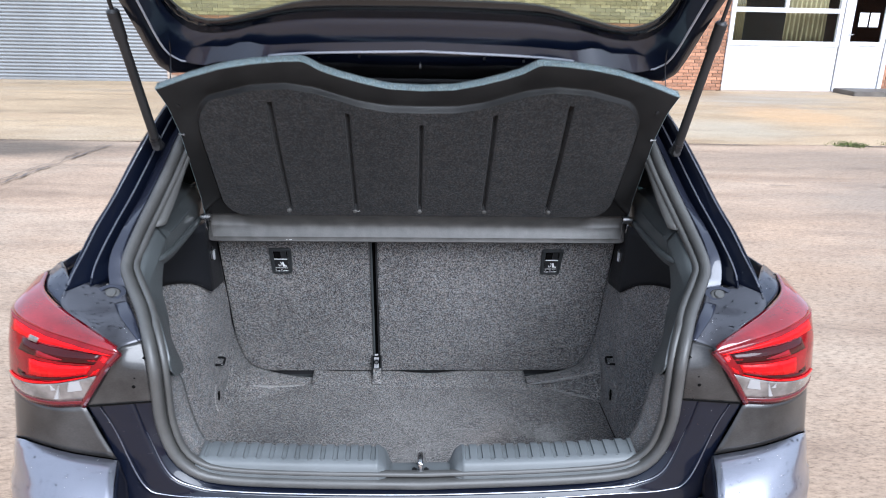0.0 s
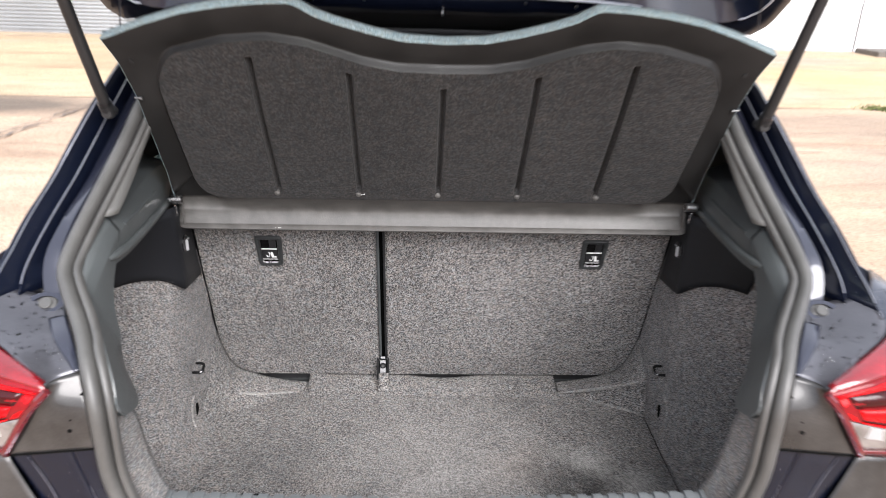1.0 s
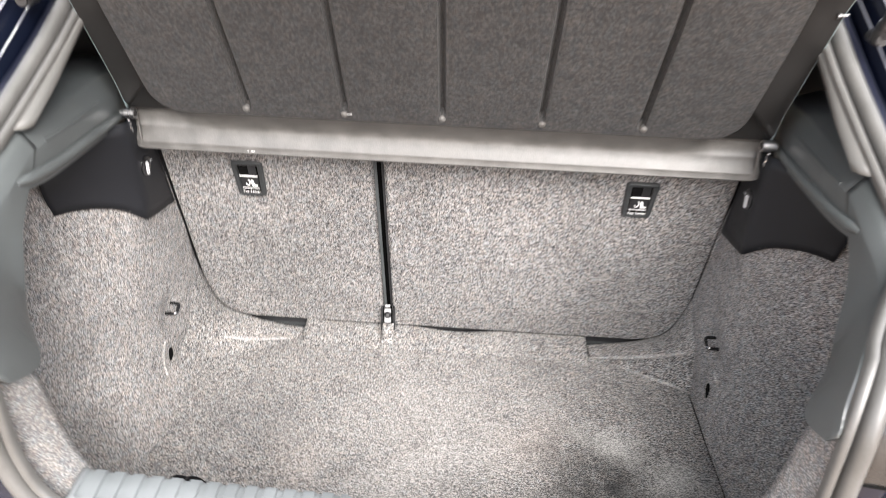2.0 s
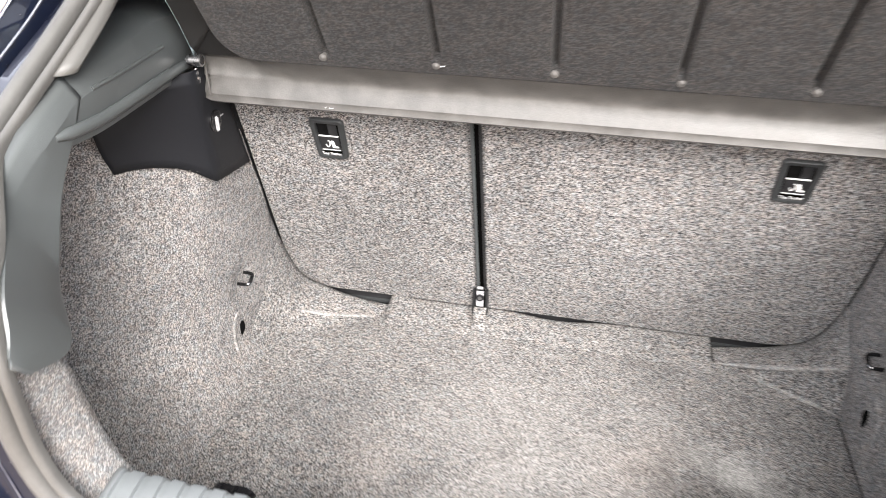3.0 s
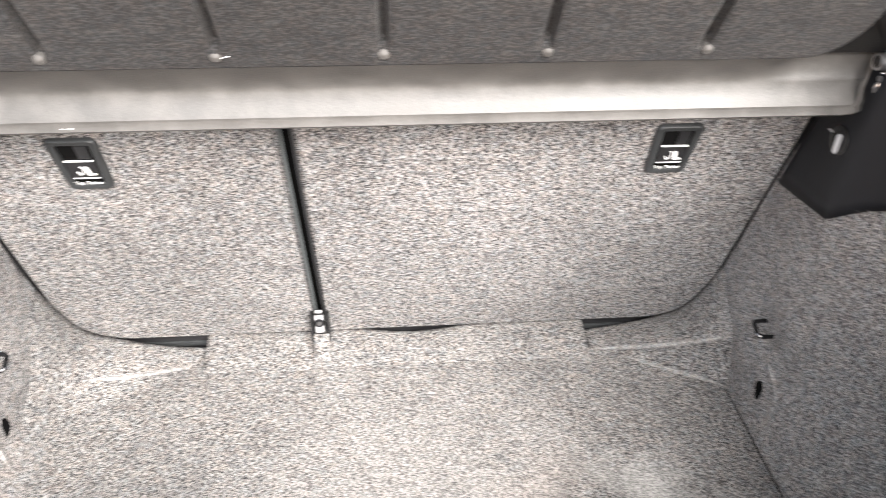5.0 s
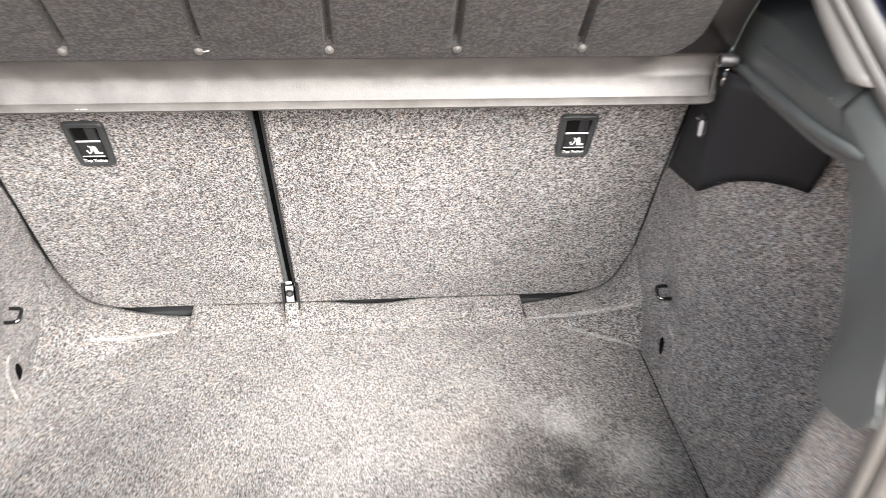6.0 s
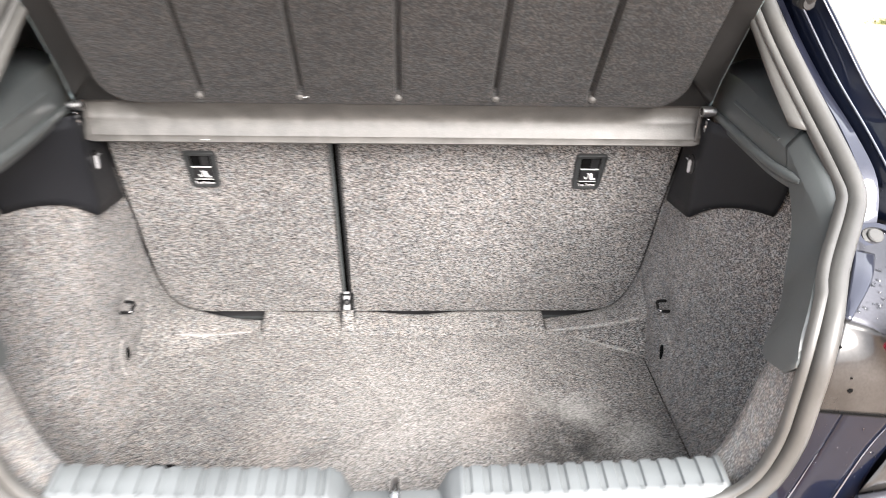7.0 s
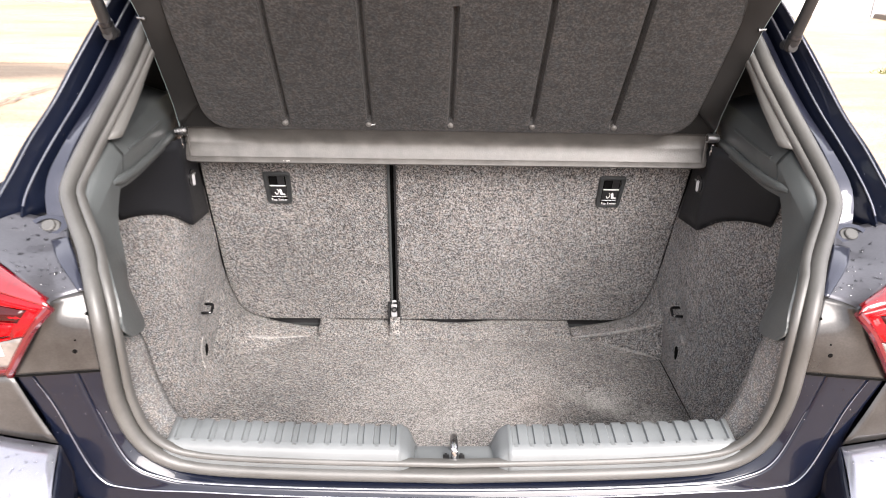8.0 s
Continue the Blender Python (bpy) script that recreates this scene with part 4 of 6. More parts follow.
def tailgate():
    t = new("tailgate")
    t.parent = CAR
    tagged(t, "raised dark blue tailgate with its rear window")
    outer = [(0, 0.10), (0.25, 0.095), (0.42, 0.085), (0.55, 0.055), (0.612, 0.075), (0.617, 0.30), (0.625, 0.60), (0.61, 0.85), (0.55, 0.95), (0.3, 0.98), (0, 0.99)]
    crest = [(0, 0.182), (0.25, 0.168), (0.43, 0.142), (0.525, 0.125), (0.568, 0.16), (0.572, 0.32), (0.565, 0.60), (0.54, 0.80), (0.48, 0.87), (0.28, 0.89), (0, 0.895)]
    inset = [(0, 0.195), (0.25, 0.182), (0.43, 0.156), (0.515, 0.145), (0.545, 0.18), (0.55, 0.33), (0.545, 0.60), (0.52, 0.78), (0.48, 0.84), (0.28, 0.86), (0, 0.865)]
    frit = [(0, 0.265), (0.22, 0.258), (0.34, 0.236), (0.43, 0.202), (0.50, 0.205), (0.535, 0.27), (0.54, 0.38), (0.535, 0.60), (0.50, 0.70), (0.28, 0.73), (0, 0.735)]
    glass = [(0, 0.328), (0.22, 0.32), (0.33, 0.284), (0.42, 0.25), (0.467, 0.248), (0.507, 0.28), (0.522, 0.36), (0.51, 0.58), (0.47, 0.66), (0.27, 0.69), (0, 0.695)]

    def pressed(half, h, deep, shift):
        """A ring whose lower corners are pressed out into steep pads."""
        def pad(x, s):
            return (math.exp(-((x - 0.40) / 0.035) ** 2) + 0.8 * math.exp(-((x - 0.49) / 0.03) ** 2)) * (s < 0.25)
        flat = spline([(x, s, 0) for x, s in half], 60)
        c = [np.array(on_gate(x, s + shift * pad(x, s), h + deep * pad(x, s))) for x, s, _ in flat]
        return c + [np.array((-p[0], p[1], p[2])) for p in c[-2:0:-1]]
    rows = [ring(outer, -0.03), ring(outer, 0.008), ring(crest, 0.022), ring(crest, 0.024), pressed(crest, 0.025, 0.014, 0.004), pressed(inset, 0.008, -0.009, 0.010), ring(frit, -0.004)]
    part("edge_channel", grid(rows[:3], True), PAINT, t, "dark blue edge channel", 0.002)
    part("inner_frame", grid(rows[2:], True), PAINT_GATE, t, "glossy dark blue inner frame", 0.002)
    # bead in pale colour paints the highlight along the crest
    part("frame_bead", tube(ring(crest, 0.0245) + ring(crest, 0.0245)[:2], 0.0026, 8, False), FRAME_HIGHLIGHT, t, "pale bead for the highlight along the frame")
    part("glass_border", grid([ring(frit, -0.003), ring(glass, -0.004)], True), FRIT, t, "black glass border", 0.002)
    behind = [tuple(np.array(p) * 0.5 + np.array(q) * 0.5) for p, q in zip(ring(glass, -0.008), ring(frit, -0.008))]
    part("rear_window", plate(behind, (0, 0.002, 0.003)), WINDOW, t, "clear rear window", smooth=False)
    part("glass_trim", tube(ring(glass, -0.002) + ring(glass, -0.002)[:2], 0.0022, 6, False), TRIM, t)
    skin = [[on_gate(x, s, -0.05 - 0.02 * (1 - (x / 0.62) ** 2)) for x in np.linspace(-0.6, 0.6, 25)] for s in (0.70, 0.8, 0.92, 0.99)]
    part("outer_skin", loft(skin, 25, 10), PAINT, t, "", 0.003)
    skin = [[on_gate(x, s, -0.034) for x in np.linspace(-0.6, 0.6, 25)] for s in (0.05, 0.15)]
    part("spoiler", loft(skin, 25, 4), PAINT, t, "", 0.004)
    for sgn in (1, -1):
        for off in (0.0, 0.013, 0.026):
            part("edge_seal", tube(spline([on_gate(sgn * (0.603 + off * 0.9), s, 0.004 - off) for s in (0.07, 0.3, 0.6, 0.86)], 20), 0.005, 8), BLACK_RUBBER, t, "black rubber edge strip")
    for x, s in ((-0.235, 0.155), (-0.143, 0.162), (-0.003, 0.121), (0.143, 0.162), (0.235, 0.155)):
        a, b = on_gate(x, s - 0.012, 0.012), on_gate(x, s - 0.012, 0.021)
        part("bolt", tube([a, b], 0.0035, 8), METAL, t, "small bright bolt head")
    # second painted highlight, a fine line above the crest
    band = [ring(crest, 0.0262)[k] for k in range(0, 20)]
    for sgn in (1, -1):
        line = [(sgn * p[0], p[1] + 0.004, p[2] + 0.010) for p in band]
        part("pressed_line", tube(line, [0.0011 * min(1.0, 0.2 + min(k, len(line) - 1 - k) / 5) for k in range(len(line))], 6), FRAME_HIGHLIGHT, t, "fine pale line for the frame's highlight")
    # added sheet closes the gap where light shone through between roof and tailgate
    cover = [[(x, y, z - 0.2 * abs(x) ** 3) for x in np.linspace(-0.55, 0.55, 25)] for y, z in ((0.52, 1.449), (0.46, 1.470), (0.405, 1.500))]
    part("hinge_seal", loft(cover, 25, 6), BLACK_RUBBER, t, "black sheet added to block light at the hinge line", 0.003)
    # roof rail behind the hinge line
    rail = [[(x, y, z - 0.25 * abs(x) ** 3) for x in np.linspace(-0.56, 0.56, 25)] for y, z in ((0.47, 1.457), (0.485, 1.447), (0.51, 1.44), (0.56, 1.41))]
    part("roof_rail", loft(rail, 25, 8), CABIN, CAR, "dark painted rail above the boot opening", 0.003)


tailgate()


def gas_struts():
    st = [new("gas_strut") for _ in range(2)]
    for o in st:
        o.parent = CAR
        tagged(o, "black gas strut with a ball joint")
    a, b = Vector((0.622, 0.388, 1.30)), Vector((0.648, 0.277, 1.607))
    d = b - a
    end = a + d * 1.45
    pair("cylinder", lambda: tube([a + d * 0.04, a + d * 0.92], 0.0105, 16), BLACK_RUBBER, st)
    pair("sleeve", lambda: tube([a + d * 0.80, a + d * 0.985, a + d * 1.0], [0.013, 0.0135, 0.009], 16), BLACK_RUBBER, st)
    pair("rod", lambda: tube([a + d * 0.98, end], 0.0045, 10), DARK_METAL, st)
    pair("ball_joint", lambda: join(tube([a - d * 0.02, a + d * 0.05], [0.011, 0.013], 14), tube([a + Vector((0.0, -0.012, 0)), a + Vector((0.0, 0.025, 0))], 0.009, 12)), BLACK_RUBBER, st, "black ball joint with a steel clip")
    pair("clip", lambda: tube([a + d * 0.055, a + d * 0.075], 0.0125, 14), DARK_METAL, st)


gas_struts()


# ---- boot interior ----
def wall_x(y, z):
    """How far out the carpeted side wall lies."""
    low = np.interp(y, [0.045, 0.08, 0.14, 0.25, 0.45, 0.55, 0.62, 0.72, 0.8], [0.470, 0.51, 0.555, 0.572, 0.574, 0.577, 0.577, 0.568, 0.56])
    mid = np.interp(y, [0.045, 0.08, 0.13, 0.20, 0.25, 0.30, 0.36, 0.42, 0.48, 0.55, 0.62, 0.72], [0.497, 0.565, 0.655, 0.735, 0.745, 0.738, 0.700, 0.635, 0.600, 0.582, 0.573, 0.566])
    high = np.interp(y, [0.045, 0.08, 0.14, 0.25, 0.36, 0.41, 0.46, 0.53, 0.62, 0.72, 0.8], [0.512, 0.58, 0.67, 0.725, 0.71, 0.672, 0.628, 0.578, 0.569, 0.566, 0.564])
    a, b = min(1, max(0, (z - 0.47) / 0.17)), min(1, max(0, (z - 0.76) / 0.18))
    a, b = a * a * (3 - 2 * a), b * b * (3 - 2 * b)
    dent = 0.019 * math.exp(-((y - 0.590) / 0.032) ** 2 - ((z - 0.630) / 0.040) ** 2)
    return float(low * (1 - a) + mid * a + (high - mid) * b) + dent


def wall_face(y, z, fillet):
    """The same with the foot's rounding and the carpet's unevenness."""
    foot = fillet * max(0.0, 1 - (z - 0.468) / 0.07) ** 2.2 * min(1.0, max(0.0, (0.66 - y) / 0.08))
    return wall_x(y, z) - foot - 0.006 * math.exp(-((y - 0.075) / 0.02) ** 2) + 0.004 * noise.noise((y * 9, z * 9, fillet * 50))


def seat_y(z):
    return 0.79 - 0.35 * (z - 0.49)


def side_carpet():
    def wall(fillet):
        ys = list(np.linspace(0.045, 0.13, 14)) + list(np.linspace(0.145, 0.80, 44))
        rows = []
        for v in np.linspace(0, 1, 36):
            row = []
            for y in ys:
                top = float(np.interp(y, [0.045, 0.13, 0.2, 0.36, 0.41, 0.46, 0.50, 0.53, 0.6], [0.918, 1.0, 1.03, 1.03, 0.985, 0.95, 0.93, 0.9, 0.93]))
                z = 0.468 + v * (top - 0.468)
                row.append((wall_face(y, z, fillet), min(y, seat_y(z) - 0.004), z))
            rows.append(row)
        sm = np.array(rows)
        for _ in range(2):
            sm[:, 1:-1, 0] = (sm[:, :-2, 0] + 2 * sm[:, 1:-1, 0] + sm[:, 2:, 0]) / 4
        return grid(sm.tolist())
    walls = [part("side_carpet", bm, CARPET, CAR, "moulded dark grey boot carpet over the wheel arch", 0.004) for bm in (wall(0.012), flipped(wall(0.045)))]

    def strip():
        a = [(0.478, -0.022, 0.69), (0.506, -0.022, 0.725), (0.522, -0.024, 0.80), (0.524, -0.026, 0.87), (0.526, -0.024, 0.918)]
        c = [(0.452, 0.046, 0.70), (0.474, 0.047, 0.735), (0.492, 0.047, 0.80), (0.503, 0.046, 0.865), (0.513, 0.044, 0.895)]
        b = [tuple((np.array(p) + np.array(q)) / 2 + (-0.006, -0.004, 0)) for p, q in zip(a, c)]
        return loft([a, b, c], 24, 8)
    pair("carpet_return", strip, CARPET_RETURN, CAR, "pale carpet strip behind the weatherstrip", 0.004)

    low = [(0.356, 0.728, 0.468), (0.40, 0.715, 0.471), (0.478, 0.672, 0.474), (0.53, 0.645, 0.475), (0.582, 0.615, 0.476)]
    edge = [(0.356, 0.732, 0.475), (0.40, 0.716, 0.490), (0.47, 0.686, 0.520), (0.52, 0.668, 0.542), (0.582, 0.645, 0.575)]

    def facet():
        return loft([low, [tuple((np.array(p) + np.array(q)) / 2 + (0, 0.006, 0)) for p, q in zip(low, edge)], edge], 24, 8)

    def saddle():
        s = [(0.356, 0.757, 0.478), (0.41, 0.752, 0.487), (0.48, 0.735, 0.517), (0.538, 0.712, 0.556), (0.58, 0.680, 0.63)]
        b = [(0.356, 0.778, 0.477), (0.415, 0.782, 0.484), (0.485, 0.781, 0.500), (0.541, 0.765, 0.545), (0.570, 0.720, 0.680)]
        return loft([edge, s, b], 24, 12)
    part("corner_facet", facet(), CARPET_FLOOR, CAR, "steep carpet facet at the foot of the seat", 0.004)
    part("corner_carpet", saddle(), CARPET_FLOOR, CAR, "creased carpet ramp at the foot of the seat", 0.004)
    for c, r in ((low, 0.0062), (edge, 0.005)):
        part("carpet_fold", tube(spline([(x, y - 0.0005, z - 0.0015) for x, y, z in c], 24), [r * min(1, 0.2 + min(k, 23 - k) / 7) for k in range(24)], 10), CARPET_WORN, CAR, "worn pale carpet fold")

    def ramp_sheet():
        lo = [(0.332, 0.690, 0.468), (0.40, 0.655, 0.467), (0.478, 0.610, 0.467), (0.535, 0.565, 0.471), (0.574, 0.545, 0.500)]
        m1 = [(0.3375, 0.735, 0.4735), (0.40, 0.712, 0.474), (0.47, 0.684, 0.479), (0.53, 0.655, 0.491), (0.574, 0.635, 0.550)]
        s = [(0.3375, 0.757, 0.4765), (0.41, 0.748, 0.482), (0.48, 0.735, 0.500), (0.538, 0.710, 0.540), (0.574, 0.680, 0.655)]
        b = [(0.3375, 0.776, 0.476), (0.415, 0.778, 0.484), (0.485, 0.780, 0.502), (0.541, 0.765, 0.545), (0.570, 0.720, 0.680)]
        return loft([lo, m1, s, b], 28, 16)
    part("corner_carpet", flipped(ramp_sheet()), CARPET_FLOOR, CAR, "soft carpet ramp at the foot of the seat", 0.004)
    part("carpet_fold", flipped(tube(spline([(0.345, 0.735, 0.4725), (0.40, 0.722, 0.4735), (0.46, 0.705, 0.4810), (0.52, 0.684, 0.500)], 24), [0.0065 * min(1, 0.3 + min(k, 23 - k) / 8) for k in range(24)], 8)), CARPET_WORN, CAR, "worn pale carpet fold")

    # hidden black plate added to stop light leaking past the seat edge
    def backing():
        out = [(0.574, seat_y(z) + d, z) for z, d in ((0.46, -0.01), (1.08, -0.01), (1.08, 0.12), (0.46, 0.12))]
        return plate(out, (0.004, 0, 0))
    pair("seat_side_panel", backing, CABIN, CAR)

    def hook():
        p = [(0.622, 0.604, 0.637), (0.590, 0.604, 0.637), (0.5705, 0.6035, 0.6365), (0.5655, 0.600, 0.635), (0.5650, 0.592, 0.631), (0.5655, 0.584, 0.6265), (0.5705, 0.5805, 0.625), (0.590, 0.580, 0.6245), (0.622, 0.580, 0.6245)]
        return tube(spline(p, 36), 0.0036, 8)
    pair("lashing_hook", hook, FRIT, walls, "black steel lashing hook")

    def slot(fillet):
        y, z = 0.553, 0.531
        x = wall_face(y, z, fillet) - 0.0032
        return plate([(x + 0.001 * math.cos(a) ** 2, y + 0.0095 * math.cos(a), z + 0.024 * math.sin(a)) for a in np.linspace(0, 2 * math.pi, 25)[:-1]], (0.008, 0, 0))

    def swelling(points, r, fillet):
        """A soft worn ridge pressed into the carpet of the side wall."""
        line = spline([(wall_face(y, z, fillet) + 0.001, y, z) for y, z in points], 30)
        return tube(line, [r * min(1.0, 0.2 + min(k, 29 - k) / 9) for k in range(30)], 10)
    part("slot", slot(0.012), VOID, walls[0], "dark slot in the carpet")
    part("slot", flipped(slot(0.045)), VOID, walls[1], "dark slot in the carpet")
    part("slot_rim", swelling([(0.572, 0.590), (0.545, 0.583), (0.522, 0.562), (0.510, 0.53), (0.512, 0.50), (0.525, 0.478)], 0.006, 0.012), CARPET_WORN, walls[0], "pale worn rim round the slot")
    part("slot_rim", flipped(swelling([(0.562, 0.578), (0.545, 0.575), (0.531, 0.557), (0.523, 0.532), (0.513, 0.507), (0.498, 0.484)], 0.006, 0.045)), CARPET_WORN, walls[1], "pale worn rim round the slot")


side_carpet()


def side_trim():
    inner = [(0.494, -0.016, 0.910), (0.502, 0.056, 0.890), (0.536, 0.100, 0.935), (0.549, 0.132, 0.974), (0.574, 0.184, 1.010), (0.583, 0.222, 1.045), (0.5835, 0.250, 1.076)]
    seal = [(0.503, -0.022, 0.932), (0.510, -0.016, 0.95), (0.523, 0.008, 0.988), (0.552, 0.06, 1.022), (0.594, 0.12, 1.062), (0.609, 0.195, 1.102), (0.606, 0.274, 1.138)]
    back = [(x + 0.03 + 0.02 * (k < 2), y + 0.02, z - 0.004) for k, (x, y, z) in enumerate(inner)]

    def blend(p, q, u, add=(0, 0, 0)):
        return [tuple(np.array(a) * (1 - u) + np.array(b) * u + add) for a, b in zip(p, q)]
    edge = [(0.496, -0.033, 0.930), (0.505, -0.011, 0.958), (0.518, 0.010, 0.989), (0.546, 0.060, 1.020), (0.580, 0.122, 1.043), (0.585, 0.198, 1.076), (0.587, 0.278, 1.109)]
    one = pair("side_trim", lambda: grid([spline(c, 40) for c in (seal, blend(seal, edge, 0.5, (0, -0.001, 0.001)), blend(seal, edge, 0.95), blend(edge, inner, 0.04), blend(edge, inner, 0.5), blend(edge, inner, 0.97), blend(inner, back, 0.05), blend(inner, back, 0.5), back)]), TRIM, CAR, "grey plastic trim along the boot opening", 0.003, 20)
    crest = [(0.5895, 0.262, 1.103), (0.5865, 0.300, 1.1115), (0.585, 0.355, 1.114), (0.590, 0.48, 1.119), (0.597, 0.61, 1.117)]
    crease = [(0.5995, 0.261, 1.118), (0.5965, 0.300, 1.129), (0.598, 0.36, 1.137), (0.604, 0.48, 1.152), (0.611, 0.61, 1.150)]
    outer = [(0.608, 0.258, 1.130), (0.609, 0.300, 1.1425), (0.620, 0.37, 1.156), (0.650, 0.482, 1.171), (0.66, 0.61, 1.166)]
    far = [(0.66, 0.258, 1.130), (0.67, 0.300, 1.142), (0.69, 0.38, 1.158), (0.71, 0.482, 1.173), (0.71, 0.61, 1.166)]
    bead = [(0.588, 0.214, 1.074), (0.583, 0.262, 1.072), (0.581, 0.310, 1.0715), (0.581, 0.40, 1.0755), (0.583, 0.475, 1.078), (0.592, 0.56, 1.074)]
    under = [(x + 0.003, y, z - 0.016) for x, y, z in bead]
    tuck = [(x + 0.04, y + 0.01, z - 0.03) for x, y, z in bead]
    rows = (tuck, under, bead, blend(bead, crest, 0.94, (-0.0008, 0, 0)), blend(crest, crease, 0.06), blend(crest, crease, 0.94), blend(crease, outer, 0.06), outer, far)
    pair("ledge_trim", lambda: grid([spline(c, 40) for c in rows]), TRIM, CAR, "grey plastic ledge that carries the shelf", 0.003, 20)
    pair("ledge_edge", lambda: tube(spline([(x - 0.0005, y, z) for x, y, z in crest[1:4]], 30), 0.0035, 8), TRIM, one, "rounded crest of the ledge")
    pair("ledge_rib", lambda: tube(spline([(x - 0.003, y, z + 0.002) for x, y, z in bead], 34), [0.004 + 0.0042 * min(1, min(k, 33 - k) / 2) for k in range(34)], 10), TRIM, one, "raised bead")
    low = [(0.668, 0.404, 0.933), (0.655, 0.419, 0.9335), (0.640, 0.436, 0.932), (0.617, 0.462, 0.925), (0.592, 0.496, 0.906), (0.570, 0.527, 0.877), (0.566, 0.535, 0.874), (0.5655, 0.60, 0.866), (0.566, 0.655, 0.859)]
    mid = [(0.668, 0.384, 0.985), (0.652, 0.404, 0.985), (0.636, 0.425, 0.985), (0.614, 0.455, 0.985), (0.590, 0.486, 0.985), (0.569, 0.515, 0.985), (0.565, 0.523, 0.985), (0.5645, 0.57, 0.985), (0.566, 0.612, 0.985)]
    top = [(0.640, 0.34, 1.074), (0.630, 0.37, 1.074), (0.622, 0.40, 1.074), (0.607, 0.44, 1.074), (0.588, 0.475, 1.074), (0.570, 0.503, 1.074), (0.566, 0.512, 1.074), (0.5655, 0.55, 1.074), (0.566, 0.588, 1.074)]
    dark = pair("inner_trim", lambda: grid([[spline([t, m, l], 9)[k] for t, m, l in zip(spline(top, 33), spline(mid, 33), spline(low, 33))] for k in range(9)]), TRIM_DARK, CAR, "black plastic trim below the ledge", 0.003)
    pair("latch_pocket", lambda: tube([(0.5665, 0.552, 0.977), (0.5615, 0.552, 0.977), (0.5605, 0.552, 0.977)], [0.019, 0.019, 0.016], 20), FRIT, dark, "round black latch pocket")
    pair("seat_latch", lambda: box((0.556, 0.545, 0.975), (0.006, 0.006, 0.026), 0.002), ZINC, dark, "steel latch loop")
    pair("latch_mark", lambda: box((0.5605, 0.571, 0.981), (0.002, 0.010, 0.0022), 0.0005), ZINC, dark)
    for k, (x, y, z) in enumerate(((0.583, 0.503, 0.904), (0.590, 0.494, 0.910), (0.602, 0.476, 0.920))):
        pair("scuff", lambda: box((x - 0.001, y - 0.003, z), (0.004, 0.001, 0.001), 0.0002, Matrix.Rotation(-0.9, 4, "Z")), RUBBER, dark, "small pale scuff")

    def pillar():
        ps, pi = [], []
        for z, x in ((1.140, 0.602), (1.192, 0.589), (1.246, 0.573), (1.30, 0.559), (1.36, 0.54), (1.40, 0.52), (1.42, 0.49)):
            y = aperture_y(z)
            ps.append((x, y + 0.004, z))
            pi.append((x - float(np.interp(z, [1.14, 1.2, 1.25], [0.016, 0.012, 0.002])), y + 0.03, z))
        return loft([ps, [tuple((np.array(p) + np.array(q)) / 2 + (-0.004, -0.004, 0)) for p, q in zip(ps, pi)], pi, [(p[0] + 0.03, p[1] + 0.03, p[2]) for p in pi]], 24, 12)
    pair("pillar_trim", pillar, PILLAR_TRIM, CAR, "pale grey pillar trim strip", 0.003)


side_trim()


